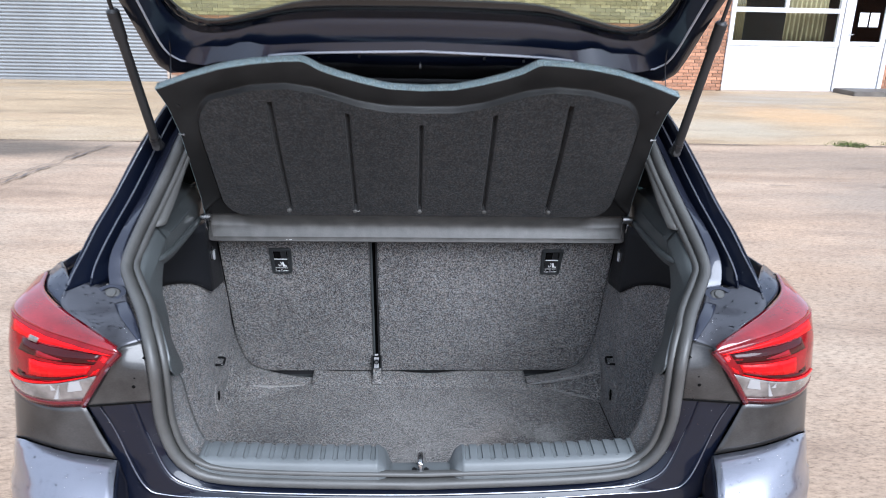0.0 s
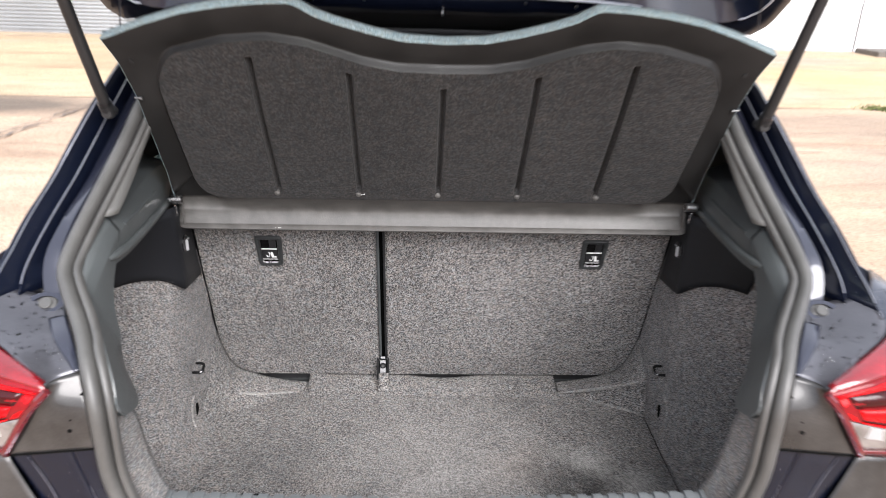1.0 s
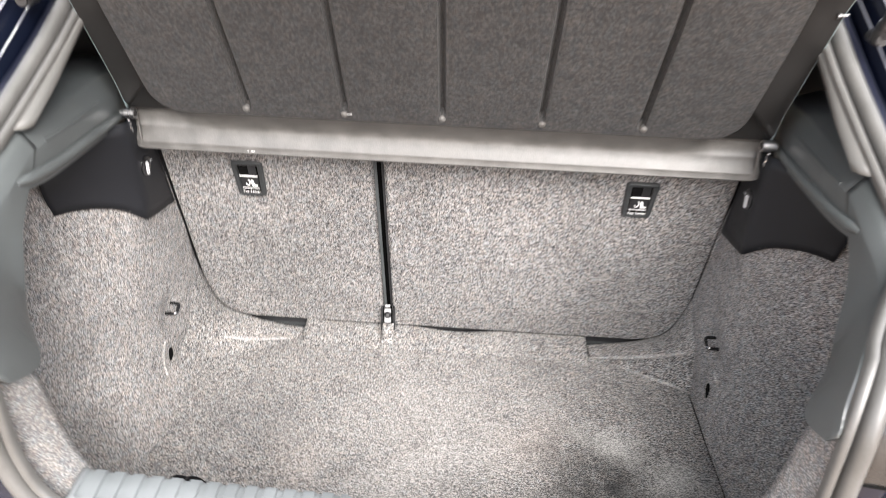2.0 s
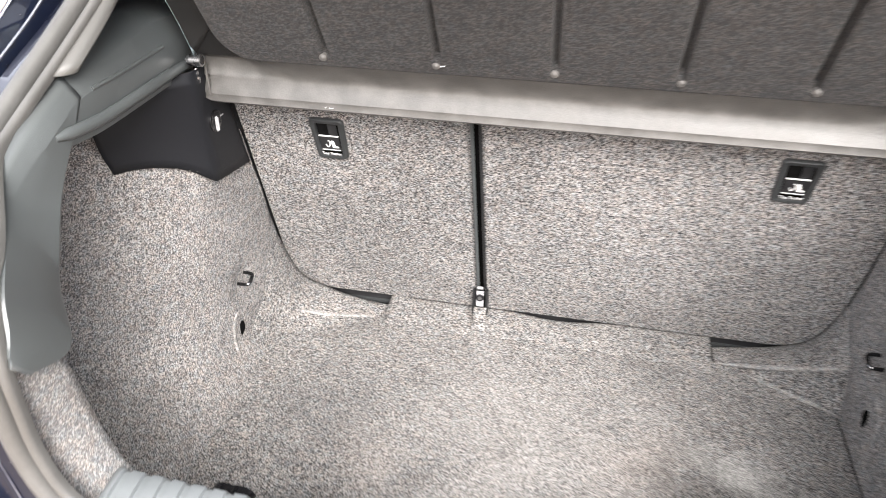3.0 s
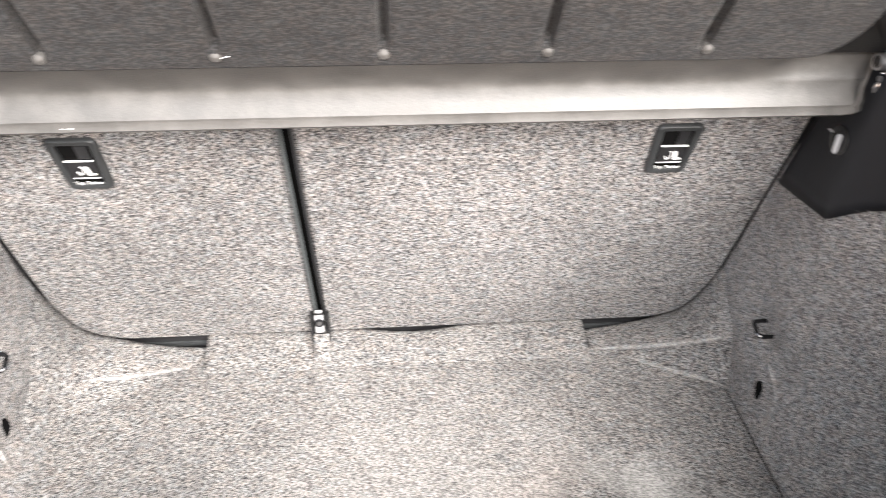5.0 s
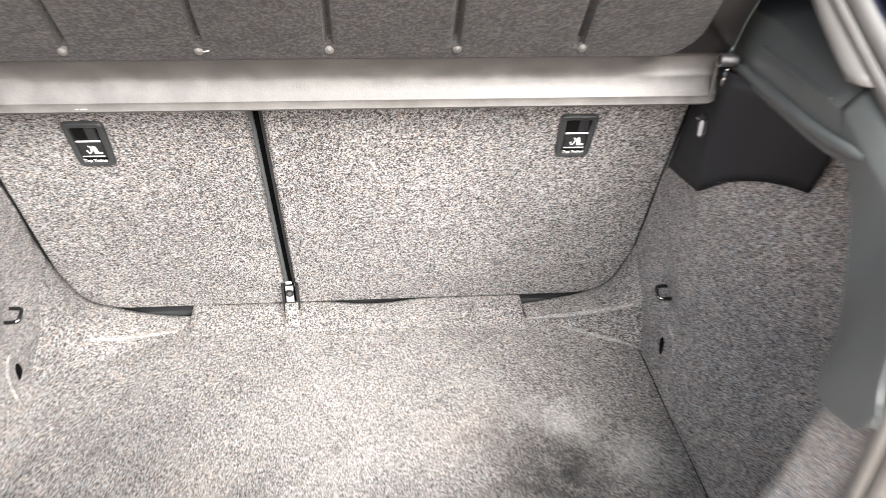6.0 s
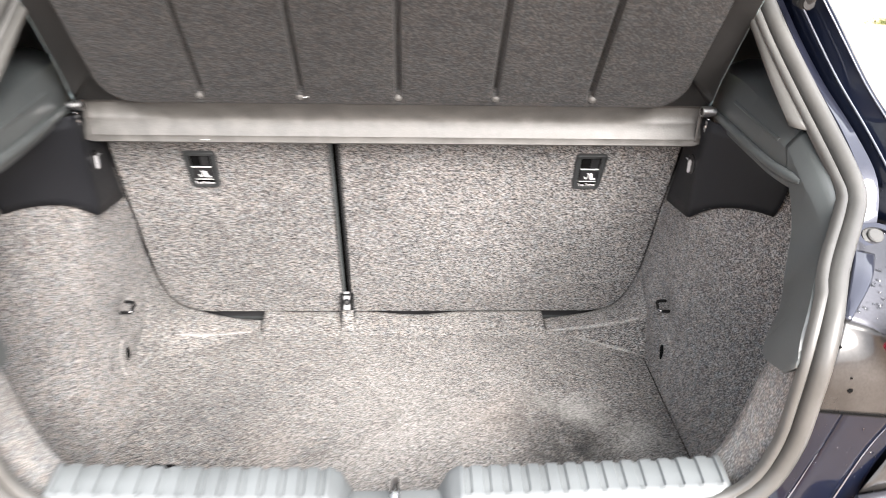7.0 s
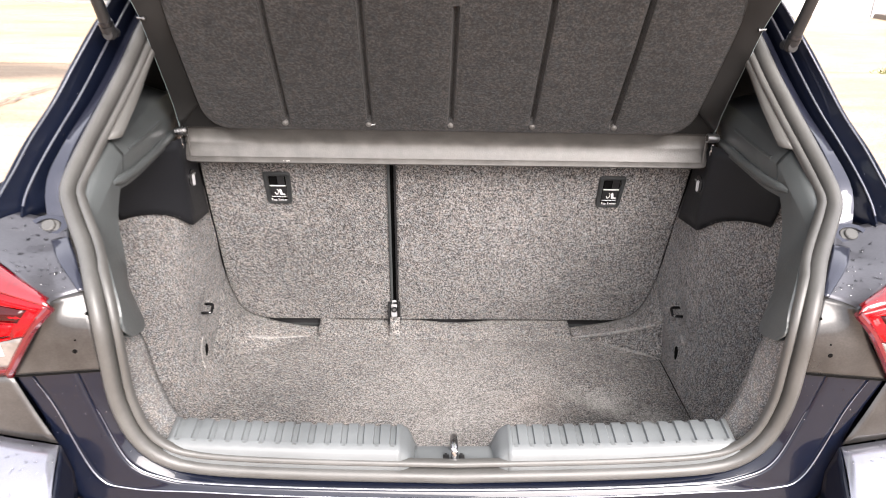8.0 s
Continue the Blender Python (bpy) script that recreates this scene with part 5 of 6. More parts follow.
def seat_backs():
    zt = 1.12

    def back_plate(x0, x1, r0, r1):
        """Outline of one seat back, with rounded outer bottom corners."""
        pts = []
        n = 8
        for cx, r, s in ((x0, r0, 1), (x1, r1, -1)):
            arc = []
            for k in range(n + 1):
                a = math.pi / 2 * k / n
                arc.append((cx + s * r * (1 - math.sin(a)), 0.492 + r * 0.9 * (1 - math.cos(a))))
            pts.append(arc)
        left, right = pts
        return [(x0 + 0.004, zt)] + left[::-1] + right + [(x1 - 0.004, zt)]
    made = []
    for x0, x1, r0, r1, label in ((-0.566, -0.1355, 0.105, 0.012, "narrow rear seat back covered in speckled grey felt"), (-0.1225, 0.568, 0.012, 0.105, "wide rear seat back covered in speckled grey felt")):
        o = [(x, seat_y(z), z) for x, z in back_plate(x0, x1, r0, r1)]
        seen, clean = None, []
        for p in o:
            if seen is None or (Vector(p) - Vector(seen)).length > 0.002:
                clean.append(p)
                seen = p
        bm = plate(clean, (0, 0.09, 0.03))
        edges = [e for e in bm.edges if abs(e.verts[0].co.y - seat_y(e.verts[0].co.z)) < 1e-4 and abs(e.verts[1].co.y - seat_y(e.verts[1].co.z)) < 1e-4]
        bmesh.ops.bevel(bm, geom=edges, offset=0.006, segments=2, affect="EDGES")
        made.append(part("seat_back", bm, CARPET_SEAT, CAR, label))
    # black sheet paints the shade in the gap between the seat backs
    part("divider", plate([(x, seat_y(z) + 0.022, z) for x, z in ((-0.146, 0.5), (-0.113, 0.5), (-0.113, 1.11), (-0.146, 1.11))], (0, 0.02, 0.007)), VOID, CAR, "black sheet for the shade between the seat backs")
    for x, strip_mat, r in ((-0.1360, TRIM, 0.0036), (-0.1215, BLACK_RUBBER, 0.0028)):
        part("edge_strip", tube([(x, seat_y(z) + 0.003, z) for z in (0.56, 0.8, 1.11)], r, 8), strip_mat, CAR, "black piping along the split")
    for x0, x1 in ((-0.50, -0.30), (0.31, 0.50)):
        part("foot_rail", box(((x0 + x1) / 2, 0.7975, 0.4715), (x1 - x0, 0.006, 0.011), 0.002), TETHER_RIM, CAR, "grey steel rail in the gap below the seat backs")
    # bar coloured black to give the gap its shade
    part("seat_base", box((0, 0.83, 0.47), (1.16, 0.06, 0.05), 0.004), BLACK_RUBBER, CAR, "black bar for the shaded gap below the seat backs")
    slope = Matrix.Rotation(math.atan(0.35), 4, "X")
    face = slope @ Matrix.Rotation(math.pi / 2, 4, "X")
    for i, cx in ((0, -0.393), (1, 0.387)):
        z = 0.928

        def at(dx, dz, d):
            return Matrix.Translation((cx + dx, seat_y(z) - d, z)) @ face @ Matrix.Translation((0, dz, 0))

        def slab(w, h, t, dx, dz, d, bev):
            bm = box((0, 0, 0), (w, h, t), bev)
            bmesh.ops.transform(bm, matrix=at(dx, dz, d), verts=bm.verts)
            return bm
        def outline(w_top, w_low, h, cut):
            """A rounded shield, wider at its top."""
            pts = []
            for sx, sz, w in ((1, 1, w_top), (1, -1, w_low), (-1, -1, w_low), (-1, 1, w_top)):
                for k in range(5):
                    g = math.pi / 8 * k
                    u, v = (math.sin(g), math.cos(g)) if sx * sz > 0 else (math.cos(g), math.sin(g))
                    pts.append((sx * (w - cut + cut * u), sz * (h - cut + cut * v), 0))
            return pts
        p = made[i]
        outer, inner = outline(0.0315, 0.0285, 0.045, 0.008), outline(0.0215, 0.0195, 0.0365, 0.003)
        sink = [(x, y - 0.0005, 0) for x, y, _ in outline(0.020, 0.018, 0.035, 0.003)]
        rows = [[(x * 1.02, y * 1.02, -0.001) for x, y, _ in outer], [(x, y, 0.0035) for x, y, _ in outer], [(x * 0.95, y * 0.965, 0.0052) for x, y, _ in outer],
                [(x * 1.06, y * 1.04, 0.0050) for x, y, _ in inner], [(x, y, 0.0040) for x, y, _ in inner], [(x, y, -0.006) for x, y, _ in sink]]
        bm = grid(rows, True)
        bmesh.ops.transform(bm, matrix=at(0, 0, 0.001), verts=bm.verts)
        part("tether_bezel", bm, TETHER_RIM, p, "dark grey tether anchor bezel")
        bm = plate([(x, y, 0) for x, y, _ in sink], (0, 0, 0.001))
        bmesh.ops.transform(bm, matrix=at(0, 0, 0.0005), verts=bm.verts)
        part("tether_recess", bm, VOID, p, smooth=False)
        part("tether_cover", join(slab(0.037, 0.034, 0.003, 0.0, -0.011, 0.0035, 0.0012), slab(0.016, 0.024, 0.003, 0.009, 0.022, 0.003, 0.001)), BLACK_RUBBER, p)
        part("tether_bar", slab(0.037, 0.0014, 0.003, 0.0, 0.0075, 0.0055, 0.0004), WHITE_PRINT, p, "pale bar")
        part("tether_bar", slab(0.034, 0.0009, 0.001, 0.0, -0.0245, 0.0056, 0), WHITE_PRINT, p, smooth=False)
        seat = [(0.002, -0.019), (0.013, -0.019), (0.013, -0.016), (0.0075, -0.0155), (0.0055, -0.004), (0.002, -0.002), (0.000, -0.005)]
        bm = plate([(a, b, 0) for a, b in seat], (0, 0, 0.0006))
        hookp = tube(spline([(-0.010, -0.012, 0), (-0.007, -0.018, 0), (-0.003, -0.014, 0), (-0.002, -0.006, 0), (-0.005, -0.003, 0)], 16), 0.0009, 6)
        bm = join(bm, hookp)
        bmesh.ops.transform(bm, matrix=at(0.002, 0.0, 0.0055), verts=bm.verts)
        part("symbol", bm, WHITE_PRINT, p, "small white seat and hook symbol", smooth=False)
        words("Top Tether", 0.0078, WHITE_PRINT, p, at(0.0, -0.0335, 0.0066))
    # bracket at the foot of the split
    br = part("hinge_bracket", join(box((-0.1295, 0.755, 0.542), (0.021, 0.006, 0.044), 0.003, None), box((-0.1295, 0.753, 0.570), (0.012, 0.004, 0.006), 0.001)), ZINC, CAR, "steel hinge bracket with a bolt")
    part("bracket_bolt", join(tube([(-0.1295, 0.753, 0.546), (-0.1295, 0.7495, 0.546)], 0.0084, 18)), DARK_METAL, br, "dark bolt head")
    part("bracket_bolt", tube([(-0.1295, 0.7500, 0.546), (-0.1295, 0.7480, 0.546)], 0.0042, 12), STEEL_DULL, br)
    part("bracket_housing", join(box((-0.1435, 0.762, 0.530), (0.005, 0.016, 0.066), 0.002), box((-0.1155, 0.762, 0.530), (0.005, 0.016, 0.066), 0.002)), BLACK_RUBBER, br)


seat_backs()


def sill_plate():
    sills = []

    def sag(x):
        return -0.014 * (1 - min(1, abs(x) / 0.46) ** 2)

    for s in (1, -1):
        bm = bmesh.new()
        step = 0.374 / 14
        xs = sorted([0.088 + step * (k + f) for k in range(14) for f in (0.0, 0.27, 0.33, 0.67, 0.73)] + [0.462])
        rows = []
        prof = [(0.075, 0.46), (0.050, 0.60), (0.036, 0.715), (0.031, 0.726), (0.0295, 0.7285), (0.024, 0.7305), (0.0, 0.727), (-0.0155, 0.7235), (-0.0165, 0.7232), (-0.025, 0.7195), (-0.030, 0.714), (-0.035, 0.692), (-0.034, 0.672)]
        for j, (y, z) in enumerate(prof):
            row = []
            for x in xs:
                k = ((x - 0.088) / step) % 1
                groove = -0.0042 if 3 <= j <= 7 and 0.30 < k < 0.70 else 0
                row.append((s * (x + 0.006 * (x - 0.088) / 0.37 * (j > 8)), y, z + groove + sag(x)))
            rows.append(row)
        g = grid(rows)
        ob = part("sill_plate", g, SILL, CAR, "ribbed grey plastic sill plate", 0.002)
        sills.append(ob)
        for i in range(14):
            x = 0.088 + (i + 0.5) * step
            part("rib_stop", box((s * x, -0.0185, 0.7228 + sag(x)), (0.008, 0.004, 0.003), 0.001), SILL, ob)
        # scooped end beside the striker
        a = [(0.088, y, z + sag(0.088)) for y, z in prof[2:]]
        b = [(0.074, y + 0.004, z + sag(0.08) - 0.016) for y, z in prof[2:]]
        c = [(0.062, y + 0.004, 0.664) for y, z in prof[2:]]
        part("sill_end", loft([[(s * x, y, z) for x, y, z in q] for q in (a, b, c)], 16, 8), SILL, ob)
    part("striker_tray", loft([[(-0.07, 0.05, 0.60), (0, 0.05, 0.60), (0.07, 0.05, 0.60)], [(-0.07, 0.03, 0.668), (0, 0.03, 0.668), (0.07, 0.03, 0.668)], [(-0.07, -0.03, 0.668), (0, -0.03, 0.666), (0.07, -0.03, 0.668)]], 12, 8), SILL, CAR, "grey tray round the lock striker", 0.003)
    st = part("lock_striker", tube(spline([(0, 0.018, 0.660), (0, 0.018, 0.694), (0, 0.013, 0.702), (0, 0.0, 0.704), (0, -0.013, 0.702), (0, -0.018, 0.694), (0, -0.018, 0.660)], 32), 0.0062, 14), METAL, CAR, "bright steel lock striker")
    part("striker_base", join(box((-0.013, -0.006, 0.672), (0.010, 0.022, 0.012), 0.003), box((0.013, -0.006, 0.672), (0.010, 0.022, 0.012), 0.003)), BLACK_RUBBER, st)


sill_plate()
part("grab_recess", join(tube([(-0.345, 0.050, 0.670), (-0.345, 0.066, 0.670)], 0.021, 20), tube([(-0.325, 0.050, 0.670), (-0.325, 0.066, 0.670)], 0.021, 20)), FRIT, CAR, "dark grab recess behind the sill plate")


# ---- boot floor, loose ----
def boot_floor():
    f = thing("boot_floor", "loose boot floor panel covered in dusty speckled felt", "boot floor", (0, 0.4, 0.475))
    rows = []
    ys = np.linspace(0.05, 0.745, 50)
    for y in ys:
        w0 = wall_x(max(y, 0.06), 0.475) - 0.004
        rows.append([(w0 * u, y - 0.4, 0.002 * noise.noise((u * 3, y * 4, 0)) + 0.0) for u in np.linspace(-1, 1, 70)])
    part("panel", grid(rows), CARPET_FLOOR, f, "dusty felt panel", 0.006, offset=-1)
    part("panel_gap", tube([(wall_x(y, 0.48) - 0.014 - 0.03 * max(0, 0.12 - y), y - 0.4, 0.0005) for y in np.linspace(0.1, 0.615, 20)], [0.0004 + 0.0010 * abs(math.sin(k * 0.3)) for k in range(20)], 6), FRIT, f, "dark gap beside the floor panel")
    fl = []
    for v in np.linspace(0, 1, 14):
        y = 0.70 + 0.097 * v
        row = []
        for x in np.linspace(-0.335, 0.352, 50):
            dip = 0.0
            if -0.11 < x < 0.18:
                dip = -0.010 * v * math.sin((x + 0.11) / 0.29 * math.pi) ** 2
            row.append((x, y + dip * 1.2 - 0.4, -0.003 + 0.0205 * v ** 1.15 + 0.004 * math.sin(v * math.pi) + 0.001 * noise.noise((x * 9, v, 2)) + dip * 0.4 + 0.012 * v * v * max(0, 1 - abs(x + 0.318) / 0.03)))
        fl.append(row)
    part("flap", grid(fl), CARPET_FLOOR, f, "felt flap against the seat foot", 0.005, offset=-1)
    tab = [[(-0.1275 + u * w, y - 0.4 - 0.002 * (1 - u * u), z) for u in (-1, -0.4, 0.4, 1)] for y, z, w in ((0.722, 0.0075, 0.0155), (0.733, 0.0125, 0.0145), (0.741, 0.028, 0.0135), (0.748, 0.049, 0.0130))]
    part("tab", grid(tab), CARPET_FLOOR, f, "felt tab over the hinge bracket", 0.004)


boot_floor()


# ---- parcel shelf ----
def shelf_top(x):
    a = abs(x)
    return float(np.interp(a, [0, 0.073, 0.131, 0.19, 0.225, 0.245, 0.262, 0.314, 0.379, 0.446, 0.517, 0.592], [1.444, 1.447, 1.459, 1.475, 1.487, 1.499, 1.507, 1.505, 1.498, 1.486, 1.465, 1.438]))


def shelf_y(z):
    return 0.53 - 0.571 * (z - 1.085)


def on_shelf(x, z, d=0.0):
    """A place on the shelf's underside; d goes into the shelf."""
    return (x, shelf_y(z) + d * 0.868, z + d * 0.496)


def parcel_shelf():
    p = thing("parcel_shelf", "black moulded parcel shelf hanging raised from its cords", "parcel shelf", (0, 0.53, 1.085))

    def put(name, bm, mat, label="", thick=0.0, smooth=True):
        bmesh.ops.translate(bm, vec=(0, -0.53, -1.085), verts=bm.verts)
        return part(name, bm, mat, p, label, thick, smooth)
    zb = 1.092

    def half_width(z):
        return float(np.interp(z, [1.02, 1.085, 1.15, 1.33, 1.40, 1.44, 1.51], [0.566, 0.566, 0.562, 0.567, 0.578, 0.594, 0.6]))

    def field_top(x):
        a = abs(x)
        return float(np.interp(a, [0, 0.08, 0.14, 0.236, 0.298, 0.373, 0.466, 0.53], [1.398, 1.400, 1.411, 1.442, 1.452, 1.447, 1.424, 1.395]))

    beads = (-0.34, -0.169, 0.0, 0.17, 0.341)
    fine = (-0.010, -0.0065, -0.0045, -0.0025, 0.0, 0.0025, 0.0045, 0.0065, 0.010)
    r = 0.05

    def reach(z):
        return float(np.interp(z, [1.095, 1.3, 1.45], [0.500, 0.513, 0.517]))

    def field(u, v):
        """A place in the field: u across, v up, inside its rounded outline."""
        a = abs(u) * 0.51
        inset = r - math.sqrt(max(0.0, r * r - max(0.0, a - 0.51 + r) ** 2))
        lo, hi = 1.107 + inset, field_top(u * 0.51) - inset * 1.15
        z = lo + v * (hi - lo)
        return u * reach(z), z
    us = sorted([u for u in np.linspace(-1, 1, 101) if abs(u) < 0.895 and min(abs(u * 0.51 - b) for b in beads) > 0.0115] + [(b + f) / 0.51 for b in beads for f in fine]
                + [s * (1 - 0.1 * (1 - math.sin(k * math.pi / 20))) for k in range(11) for s in (1, -1)])
    vs = list(np.linspace(0, 1, 50))
    rows = []
    for v in vs:
        row = []
        for u in us:
            x, z = field(u, v)
            d = -0.013
            for b in beads:
                if 1.127 < z < field_top(b) - 0.03:
                    d += 0.017 * max(0, 1 - ((u * 0.51 - b) / 0.0068) ** 2)
            row.append(on_shelf(x, z, d))
        rows.append(row)
    put("felt_field", grid(rows), SHELF_FELT, "raised dark felt field")
    # moulded border from the field's outline to the outer edge
    loop = [(u, 0.0) for u in us] + [(1.0, v) for v in vs[1:-1]] + [(u, 1.0) for u in us[::-1]] + [(-1.0, v) for v in vs[-2:0:-1]]
    rings = [[] for _ in range(8)]
    for k, (u, v) in enumerate(loop):
        x, z = field(u, v)
        wide = float(np.interp(abs(u), [0, 0.9, 1], [0, 0.93, 1])) * (1 if u > 0 else -1)
        if v == 0.0:
            ox, oz, end = wide * 0.566, zb, 0.008
        elif v == 1.0:
            ox, end = wide * 0.592, 0.0
            oz = shelf_top(ox)
        else:
            oz, end = 0.0, 0.0
            oz = zb + v * (shelf_top(0.592) - zb)
            ox = u * half_width(oz)
            end = 0.008 * max(0, 1 - v / 0.06)
        far_off = math.hypot(ox - x, oz - z)
        w = min(0.013, far_off * 0.9)
        for j, (a, d) in enumerate(((0.0, -0.0135), (0.10, -0.0115), (0.28, -0.006), (0.45, -0.0015), (0.6, 0.001), (0.8, 0.0015), (1.0, 0.0005))):
            q = a * w / far_off
            rings[j].append(on_shelf(x + (ox - x) * q, z + (oz - z) * q, d + end * (a if v == 0.0 else 0.0)))
        rings[7].append(on_shelf(ox, oz, end))
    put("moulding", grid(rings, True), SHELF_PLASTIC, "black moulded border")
    # top felt: back face and the pale thickness of the upper edge, painted skylit
    th = 0.024
    xs = np.linspace(-1, 1, 121)
    edge, rear = [], []
    for u in xs:
        x = u * 0.594
        edge.append(on_shelf(x, shelf_top(x), 0.0))
        rear.append(on_shelf(x, shelf_top(x), th))
    put("edge_felt", grid([[tuple(np.array(a) * (1 - k) + np.array(b) * k) for a, b in zip(edge, rear)] for k in np.linspace(0, 1, 4)]), SHELF_EDGE_LIT, "felt edge drawn pale blue-grey with skylight", 0.002)
    back = []
    for v in np.linspace(0, 1, 12):
        back.append([on_shelf(u * half_width(zb + v * 0.33), zb + v * (shelf_top(u * 0.594) - zb), th + 0.025 * max(0, 1 - v / 0.15)) for u in np.linspace(-1, 1, 61)])
    put("top_felt", grid(back), SHELF_TOP, "dark grey felt top side", 0.002)
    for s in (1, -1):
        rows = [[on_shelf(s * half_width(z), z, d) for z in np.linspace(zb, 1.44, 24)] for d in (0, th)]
        put("side_edge", grid(rows), SHELF_EDGE_LIT, "felt side edge drawn pale with skylight", 0.001)
    # lip along the hinge edge
    prof = [tuple(q) for q in spline([(0.508, 1.1025), (0.521, 1.091), (0.5325, 1.0795), (0.5405, 1.069), (0.5435, 1.061), (0.5425, 1.053), (0.5395, 1.0445), (0.535, 1.0365)], 36)] + [(0.5325, 1.0325), (0.5335, 1.0285), (0.5315, 1.0215), (0.536, 1.0185), (0.545, 1.021), (0.55, 1.03)]
    rows = []
    for y, z in prof:
        rows.append([(x, y + (0.006 * max(0, (abs(x) - 0.535) / 0.033) ** 2 if z < 1.06 else 0.024 * min(1.0, max(0, (abs(x) - 0.40) / 0.07)) ** 2 * min(1.0, (z - 1.06) / 0.03)), z + 0.004 * max(0, (abs(x) - 0.55) / 0.018) ** 2 * (z < 1.05)) for x in np.linspace(-0.568, 0.568, 81)])
    # lip drawn paler than the border, its light put into the colour
    put("lip", grid(rows), SHELF_LIP_LIT, "worn moulded lip, the light on it in its grey tone", 0.003)
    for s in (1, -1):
        put("lip_fold", tube(spline([(s * 0.552, 0.5285, 1.088), (s * 0.5525, 0.531, 1.06), (s * 0.553, 0.533, 1.03)], 10), 0.0022, 6), SHELF_LIP_LIT)
    for x, w in ((-0.355, 0.003), (-0.346, 0.008)):
        put("scuff", box((x, 0.5312, 1.0245), (w, 0.001, 0.0011), 0.0003), WHITE_PRINT, "pale scuff on the lip")
    # pale dots paint the light caught by the lower ends of the grooves
    for x in beads:
        a = np.array(on_shelf(x, 1.1205, -0.012))
        put("groove_end", tube([a + (0, 0.004, 0.001), a + (0, -0.002, 0.0), a + (0, -0.0035, -0.001)], [0.0068, 0.006, 0.002], 12), SHELF_LIP_LIT, "pale dot for the light on the groove end")
    put("scratch", tube([on_shelf(-0.174, 1.1195, -0.0139), on_shelf(-0.165, 1.1200, -0.0140), on_shelf(-0.155, 1.1225, -0.0139)], 0.0004, 6), WHITE_PRINT, "pale scratch in the felt")
    for s in (1, -1):
        put("hinge_pin", join(tube([(s * 0.548, 0.516, 1.091), (s * 0.566, 0.516, 1.091)], 0.0098, 24), tube([(s * 0.564, 0.516, 1.091), (s * 0.572, 0.517, 1.090)], 0.008, 14)), METAL, "steel hinge pin sleeve")
        put("pin_bore", tube([(s * 0.5474, 0.516, 1.091), (s * 0.550, 0.516, 1.091)], 0.0068, 20), FRIT)
        put("clip", join(tube(spline([(s * 0.566, 0.524, 1.075), (s * 0.567, 0.522, 1.066), (s * 0.563, 0.524, 1.058), (s * 0.566, 0.526, 1.05)], 12), 0.0025, 6), tube([(s * 0.563, 0.523, 1.068), (s * 0.569, 0.523, 1.068)], 0.0035, 8)), METAL, "small wire clip")
        a = np.array(on_shelf(s * 0.556, 1.33, -0.004))
        put("side_pin", join(tube([a, a + (s * 0.014, 0, 0.001)], 0.0019, 10), tube([a, a + (s * 0.003, 0, 0)], 0.0034, 10)), STEEL_DULL, "small steel pin")
        a = np.array(on_shelf(s * 0.553, 1.40, 0.002))
        put("button", tube([a, a + (0, -0.004, -0.002)], 0.004, 10), BLACK_RUBBER)
        put("cord", tube(spline([on_shelf(s * 0.565, 1.43, 0.01), on_gate(s * 0.555, 0.2, 0.01), on_gate(s * 0.53, 0.45, 0.01)], 16), 0.0013, 6), DARK_METAL, "thin lifting cord")


parcel_shelf()


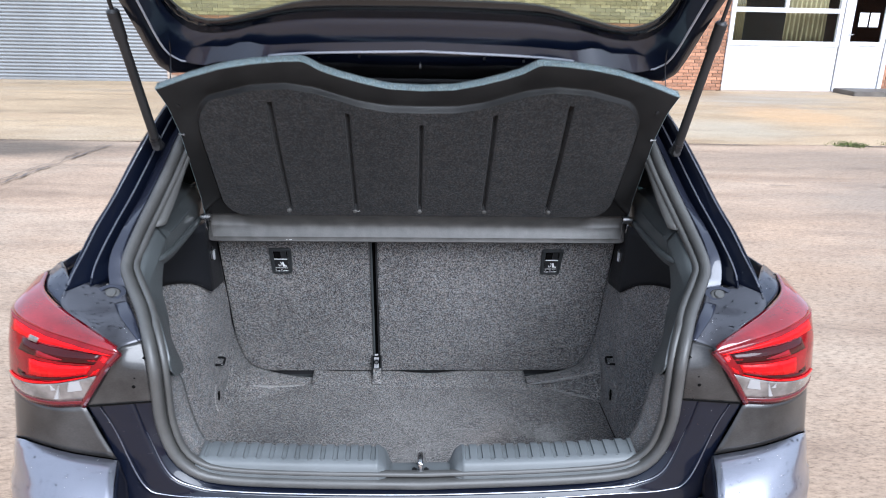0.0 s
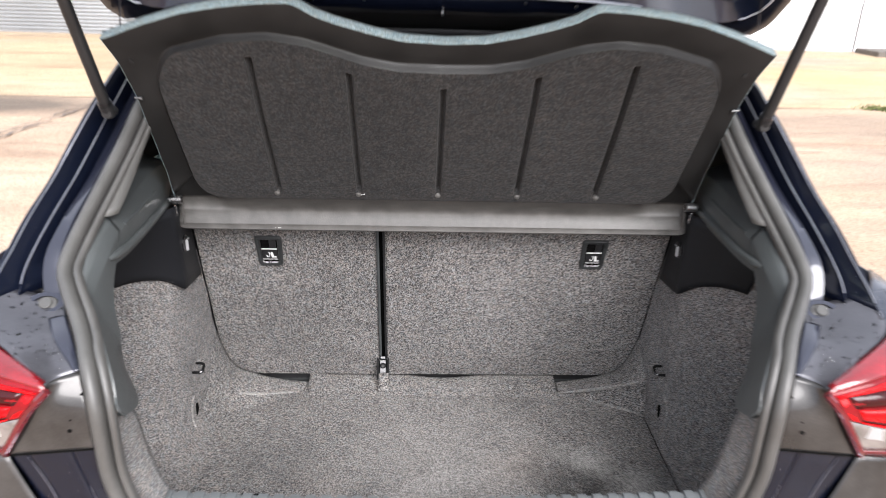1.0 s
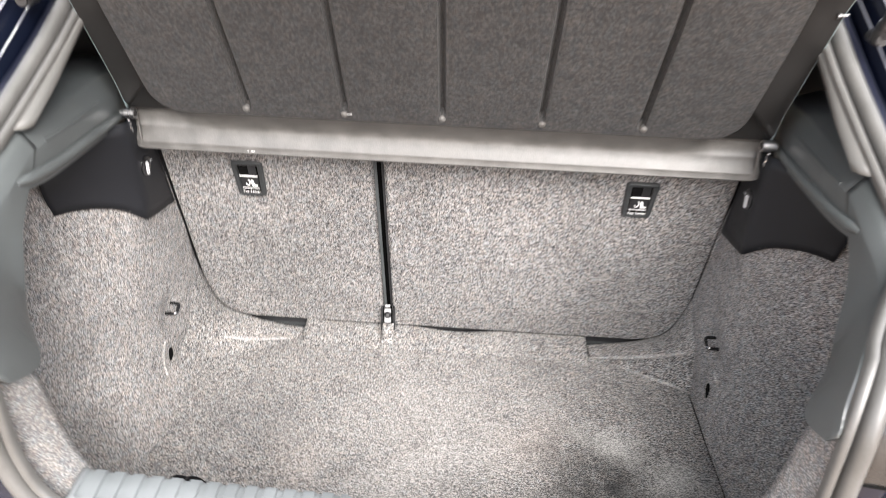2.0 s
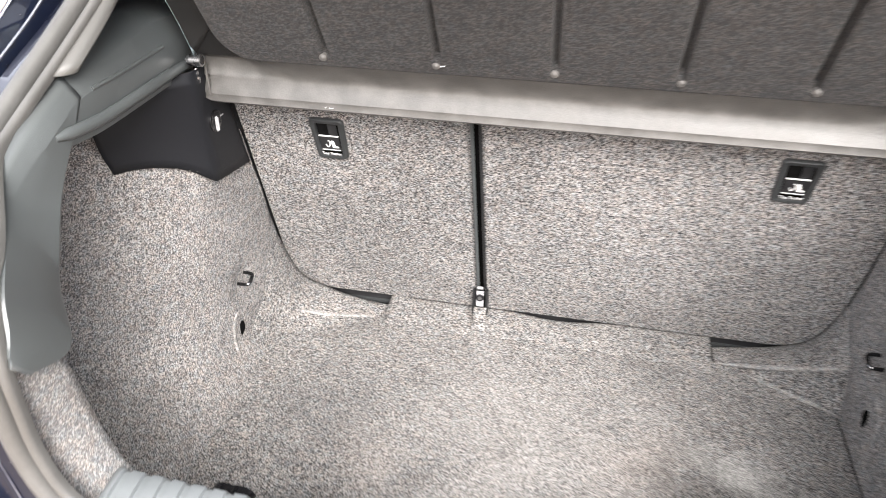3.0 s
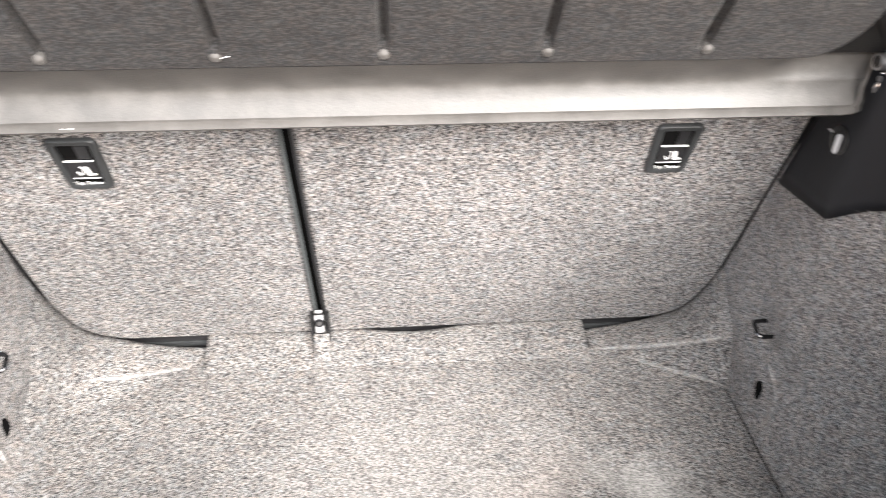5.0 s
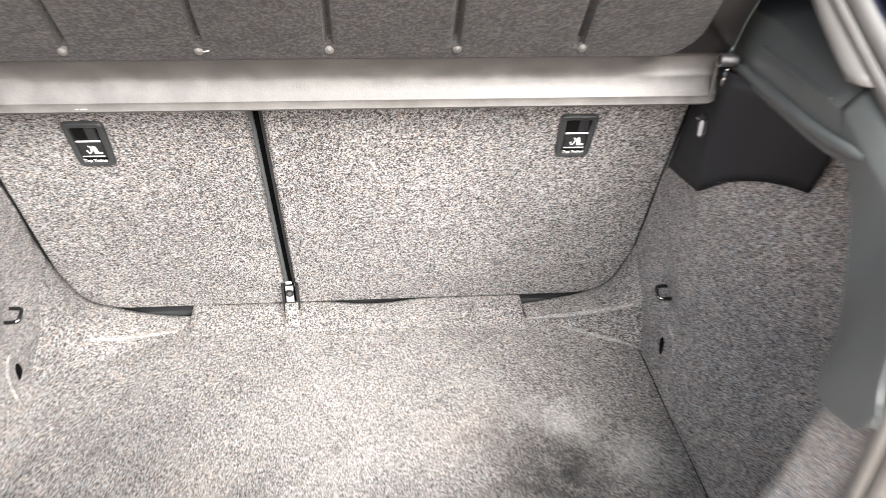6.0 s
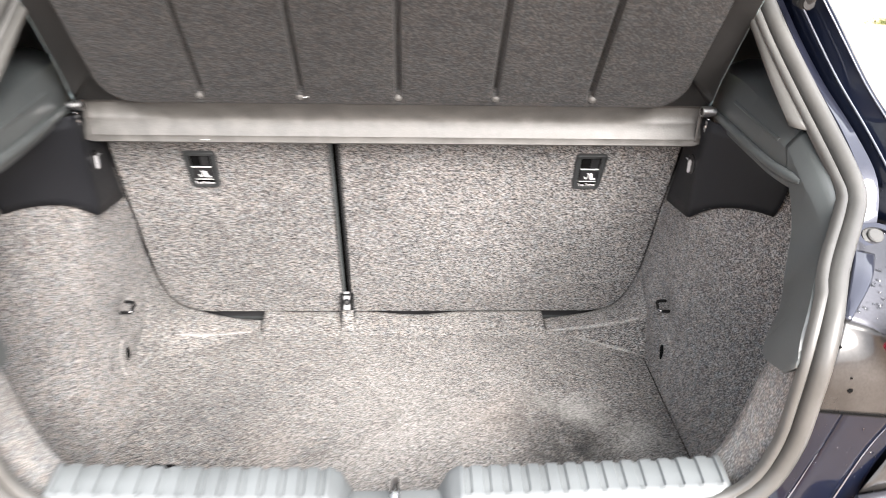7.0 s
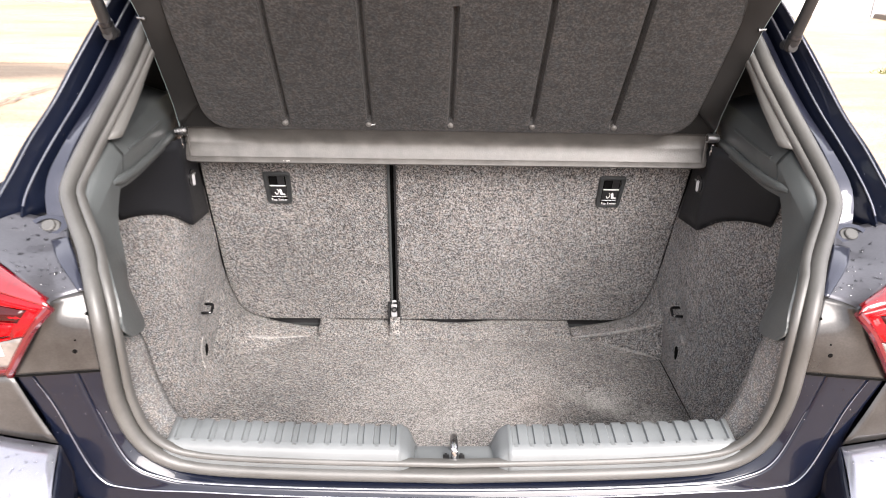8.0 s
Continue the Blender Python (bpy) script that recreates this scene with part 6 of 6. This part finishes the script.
def rain_drops():
    """Beads of rain on the painted ledges."""
    rnd = random.Random(21)
    verts, faces = [], []

    def drop(c, n, size):
        t = n.cross(Vector((0.3, 0.9, 0.2))).normalized()
        b = n.cross(t)
        base = len(verts)
        turn, long = rnd.uniform(0, 3.14), rnd.uniform(1.0, 1.7)
        for h, w in ((0.0, 1.0), (0.22, 0.85), (0.36, 0.5)):
            for k in range(8):
                g = k * math.pi / 4
                p, q = math.cos(g) * w * size * long, math.sin(g) * w * size
                verts.append(tuple(c + t * (p * math.cos(turn) - q * math.sin(turn)) + b * (p * math.sin(turn) + q * math.cos(turn)) + n * (h * size)))
        for ring_no in range(2):
            for k in range(8):
                o = base + ring_no * 8
                faces.append((o + k, o + (k + 1) % 8, o + 8 + (k + 1) % 8, o + 8 + k))
        faces.append(tuple(base + 16 + k for k in range(8)))
    for nm, count, lo, hi, zmin, zmax in (("quarter_ledge", 70, 0.0012, 0.0032, 0.985, 1.06), ("bumper", 90, 0.001, 0.003, 0.69, 0.78), ("quarter_shoulder", 60, 0.0012, 0.003, 1.0, 1.1), ("upper_lens", 60, 0.001, 0.003, 0.98, 1.1), ("pillar_channel", 90, 0.0008, 0.0018, 1.05, 1.35), ("rear_panel", 40, 0.0008, 0.0016, 0.66, 0.9)):
        for ob in [o for o in bpy.data.objects if o.name.split(".")[0] == nm]:
            polys = [p for p in ob.data.polygons if zmin < p.center.z < zmax and (nm != "bumper" or p.normal.z > 0.4 or p.normal.z < -0.4)]
            if nm == "pillar_channel":
                polys = [p for p in polys if abs(p.center.x) > 0.66]
            if not polys:
                continue
            for _ in range(count):
                p = rnd.choice(polys)
                w = [rnd.random() for _ in p.vertices]
                c = sum((ob.data.vertices[i].co * k for i, k in zip(p.vertices, w)), Vector()) / sum(w)
                n = p.normal.copy()
                if n.z < 0:
                    n = -n
                drop(c + n * 0.001, n, rnd.uniform(lo, hi))
    me = bpy.data.meshes.new("rainwater")
    me.from_pydata(verts, [], faces)
    me.polygons.foreach_set("use_smooth", [True] * len(me.polygons))
    me.materials.append(WATER)
    o = new("rainwater", me)
    o.parent = CAR
    tagged(o, "beads of rain on the paint", kind="stuff")


rain_drops()


# ---- bricks of the wall ----
def bricks():
    y = GATE_Y + 0.05
    rnd = random.Random(3)
    me = {}
    for nm, mat in (("red", BRICK), ("buff", BRICK_YELLOW)):
        bm = box((0, 0, 0), (0.215, 0.02, 0.065), 0.004)
        me[nm] = bpy.data.meshes.new("brick")
        bm.to_mesh(me[nm])
        bm.free()
        me[nm].materials.append(mat)

    def lay(x0, x1, z0, z1, kind, rest):
        row = 0
        z = z0
        while z < z1:
            x = x0 + (0.1125 if row % 2 else 0.0)
            while x + 0.2 < x1:
                c = (x + 0.1075, y + rnd.uniform(-0.004, 0.004) - 0.01, z + 0.0325)
                if rest is None:
                    o = new("brick", me[kind])
                    o.parent = WALL
                    o.location = c
                else:
                    rest.append(c)
                x += 0.225
            z += 0.075
            row += 1
    lay(5.95, 7.19, 0.02, 2.1, "red", None)
    lay(10.7, 11.5, 0.02, 2.0, "red", None)
    far = []
    lay(-5.3, 6.05, 1.45, 2.6, "buff", far)
    lay(-5.3, 6.05, 0.02, 1.4, "red", far)
    lay(5.95, 7.19, 2.12, 3.4, "red", far)
    verts, faces, kinds = [], [], []
    for x, yy, z in far:
        b = len(verts)
        for dz in (-0.0325, 0.0325):
            for dx, dy in ((-0.1075, 0.01), (-0.1075, -0.008), (-0.1035, -0.01), (0.1035, -0.01), (0.1075, -0.008), (0.1075, 0.01)):
                verts.append((x + dx, yy + dy, z + dz))
        for k in range(5):
            faces.append((b + k, b + k + 1, b + k + 7, b + k + 6))
            kinds.append(1 if z > 1.44 and x < 6.05 else 0)
        faces.append(tuple(b + k for k in range(6, 12)))
        kinds.append(kinds[-1])
    m = bpy.data.meshes.new("brick_courses")
    m.from_pydata(verts, [], faces)
    m.materials.append(BRICK)
    m.materials.append(BRICK_YELLOW)
    m.polygons.foreach_set("material_index", kinds)
    o = new("brick_courses", m)
    o.parent = WALL
    tagged(o, "red and buff brick courses", kind="stuff")


bricks()
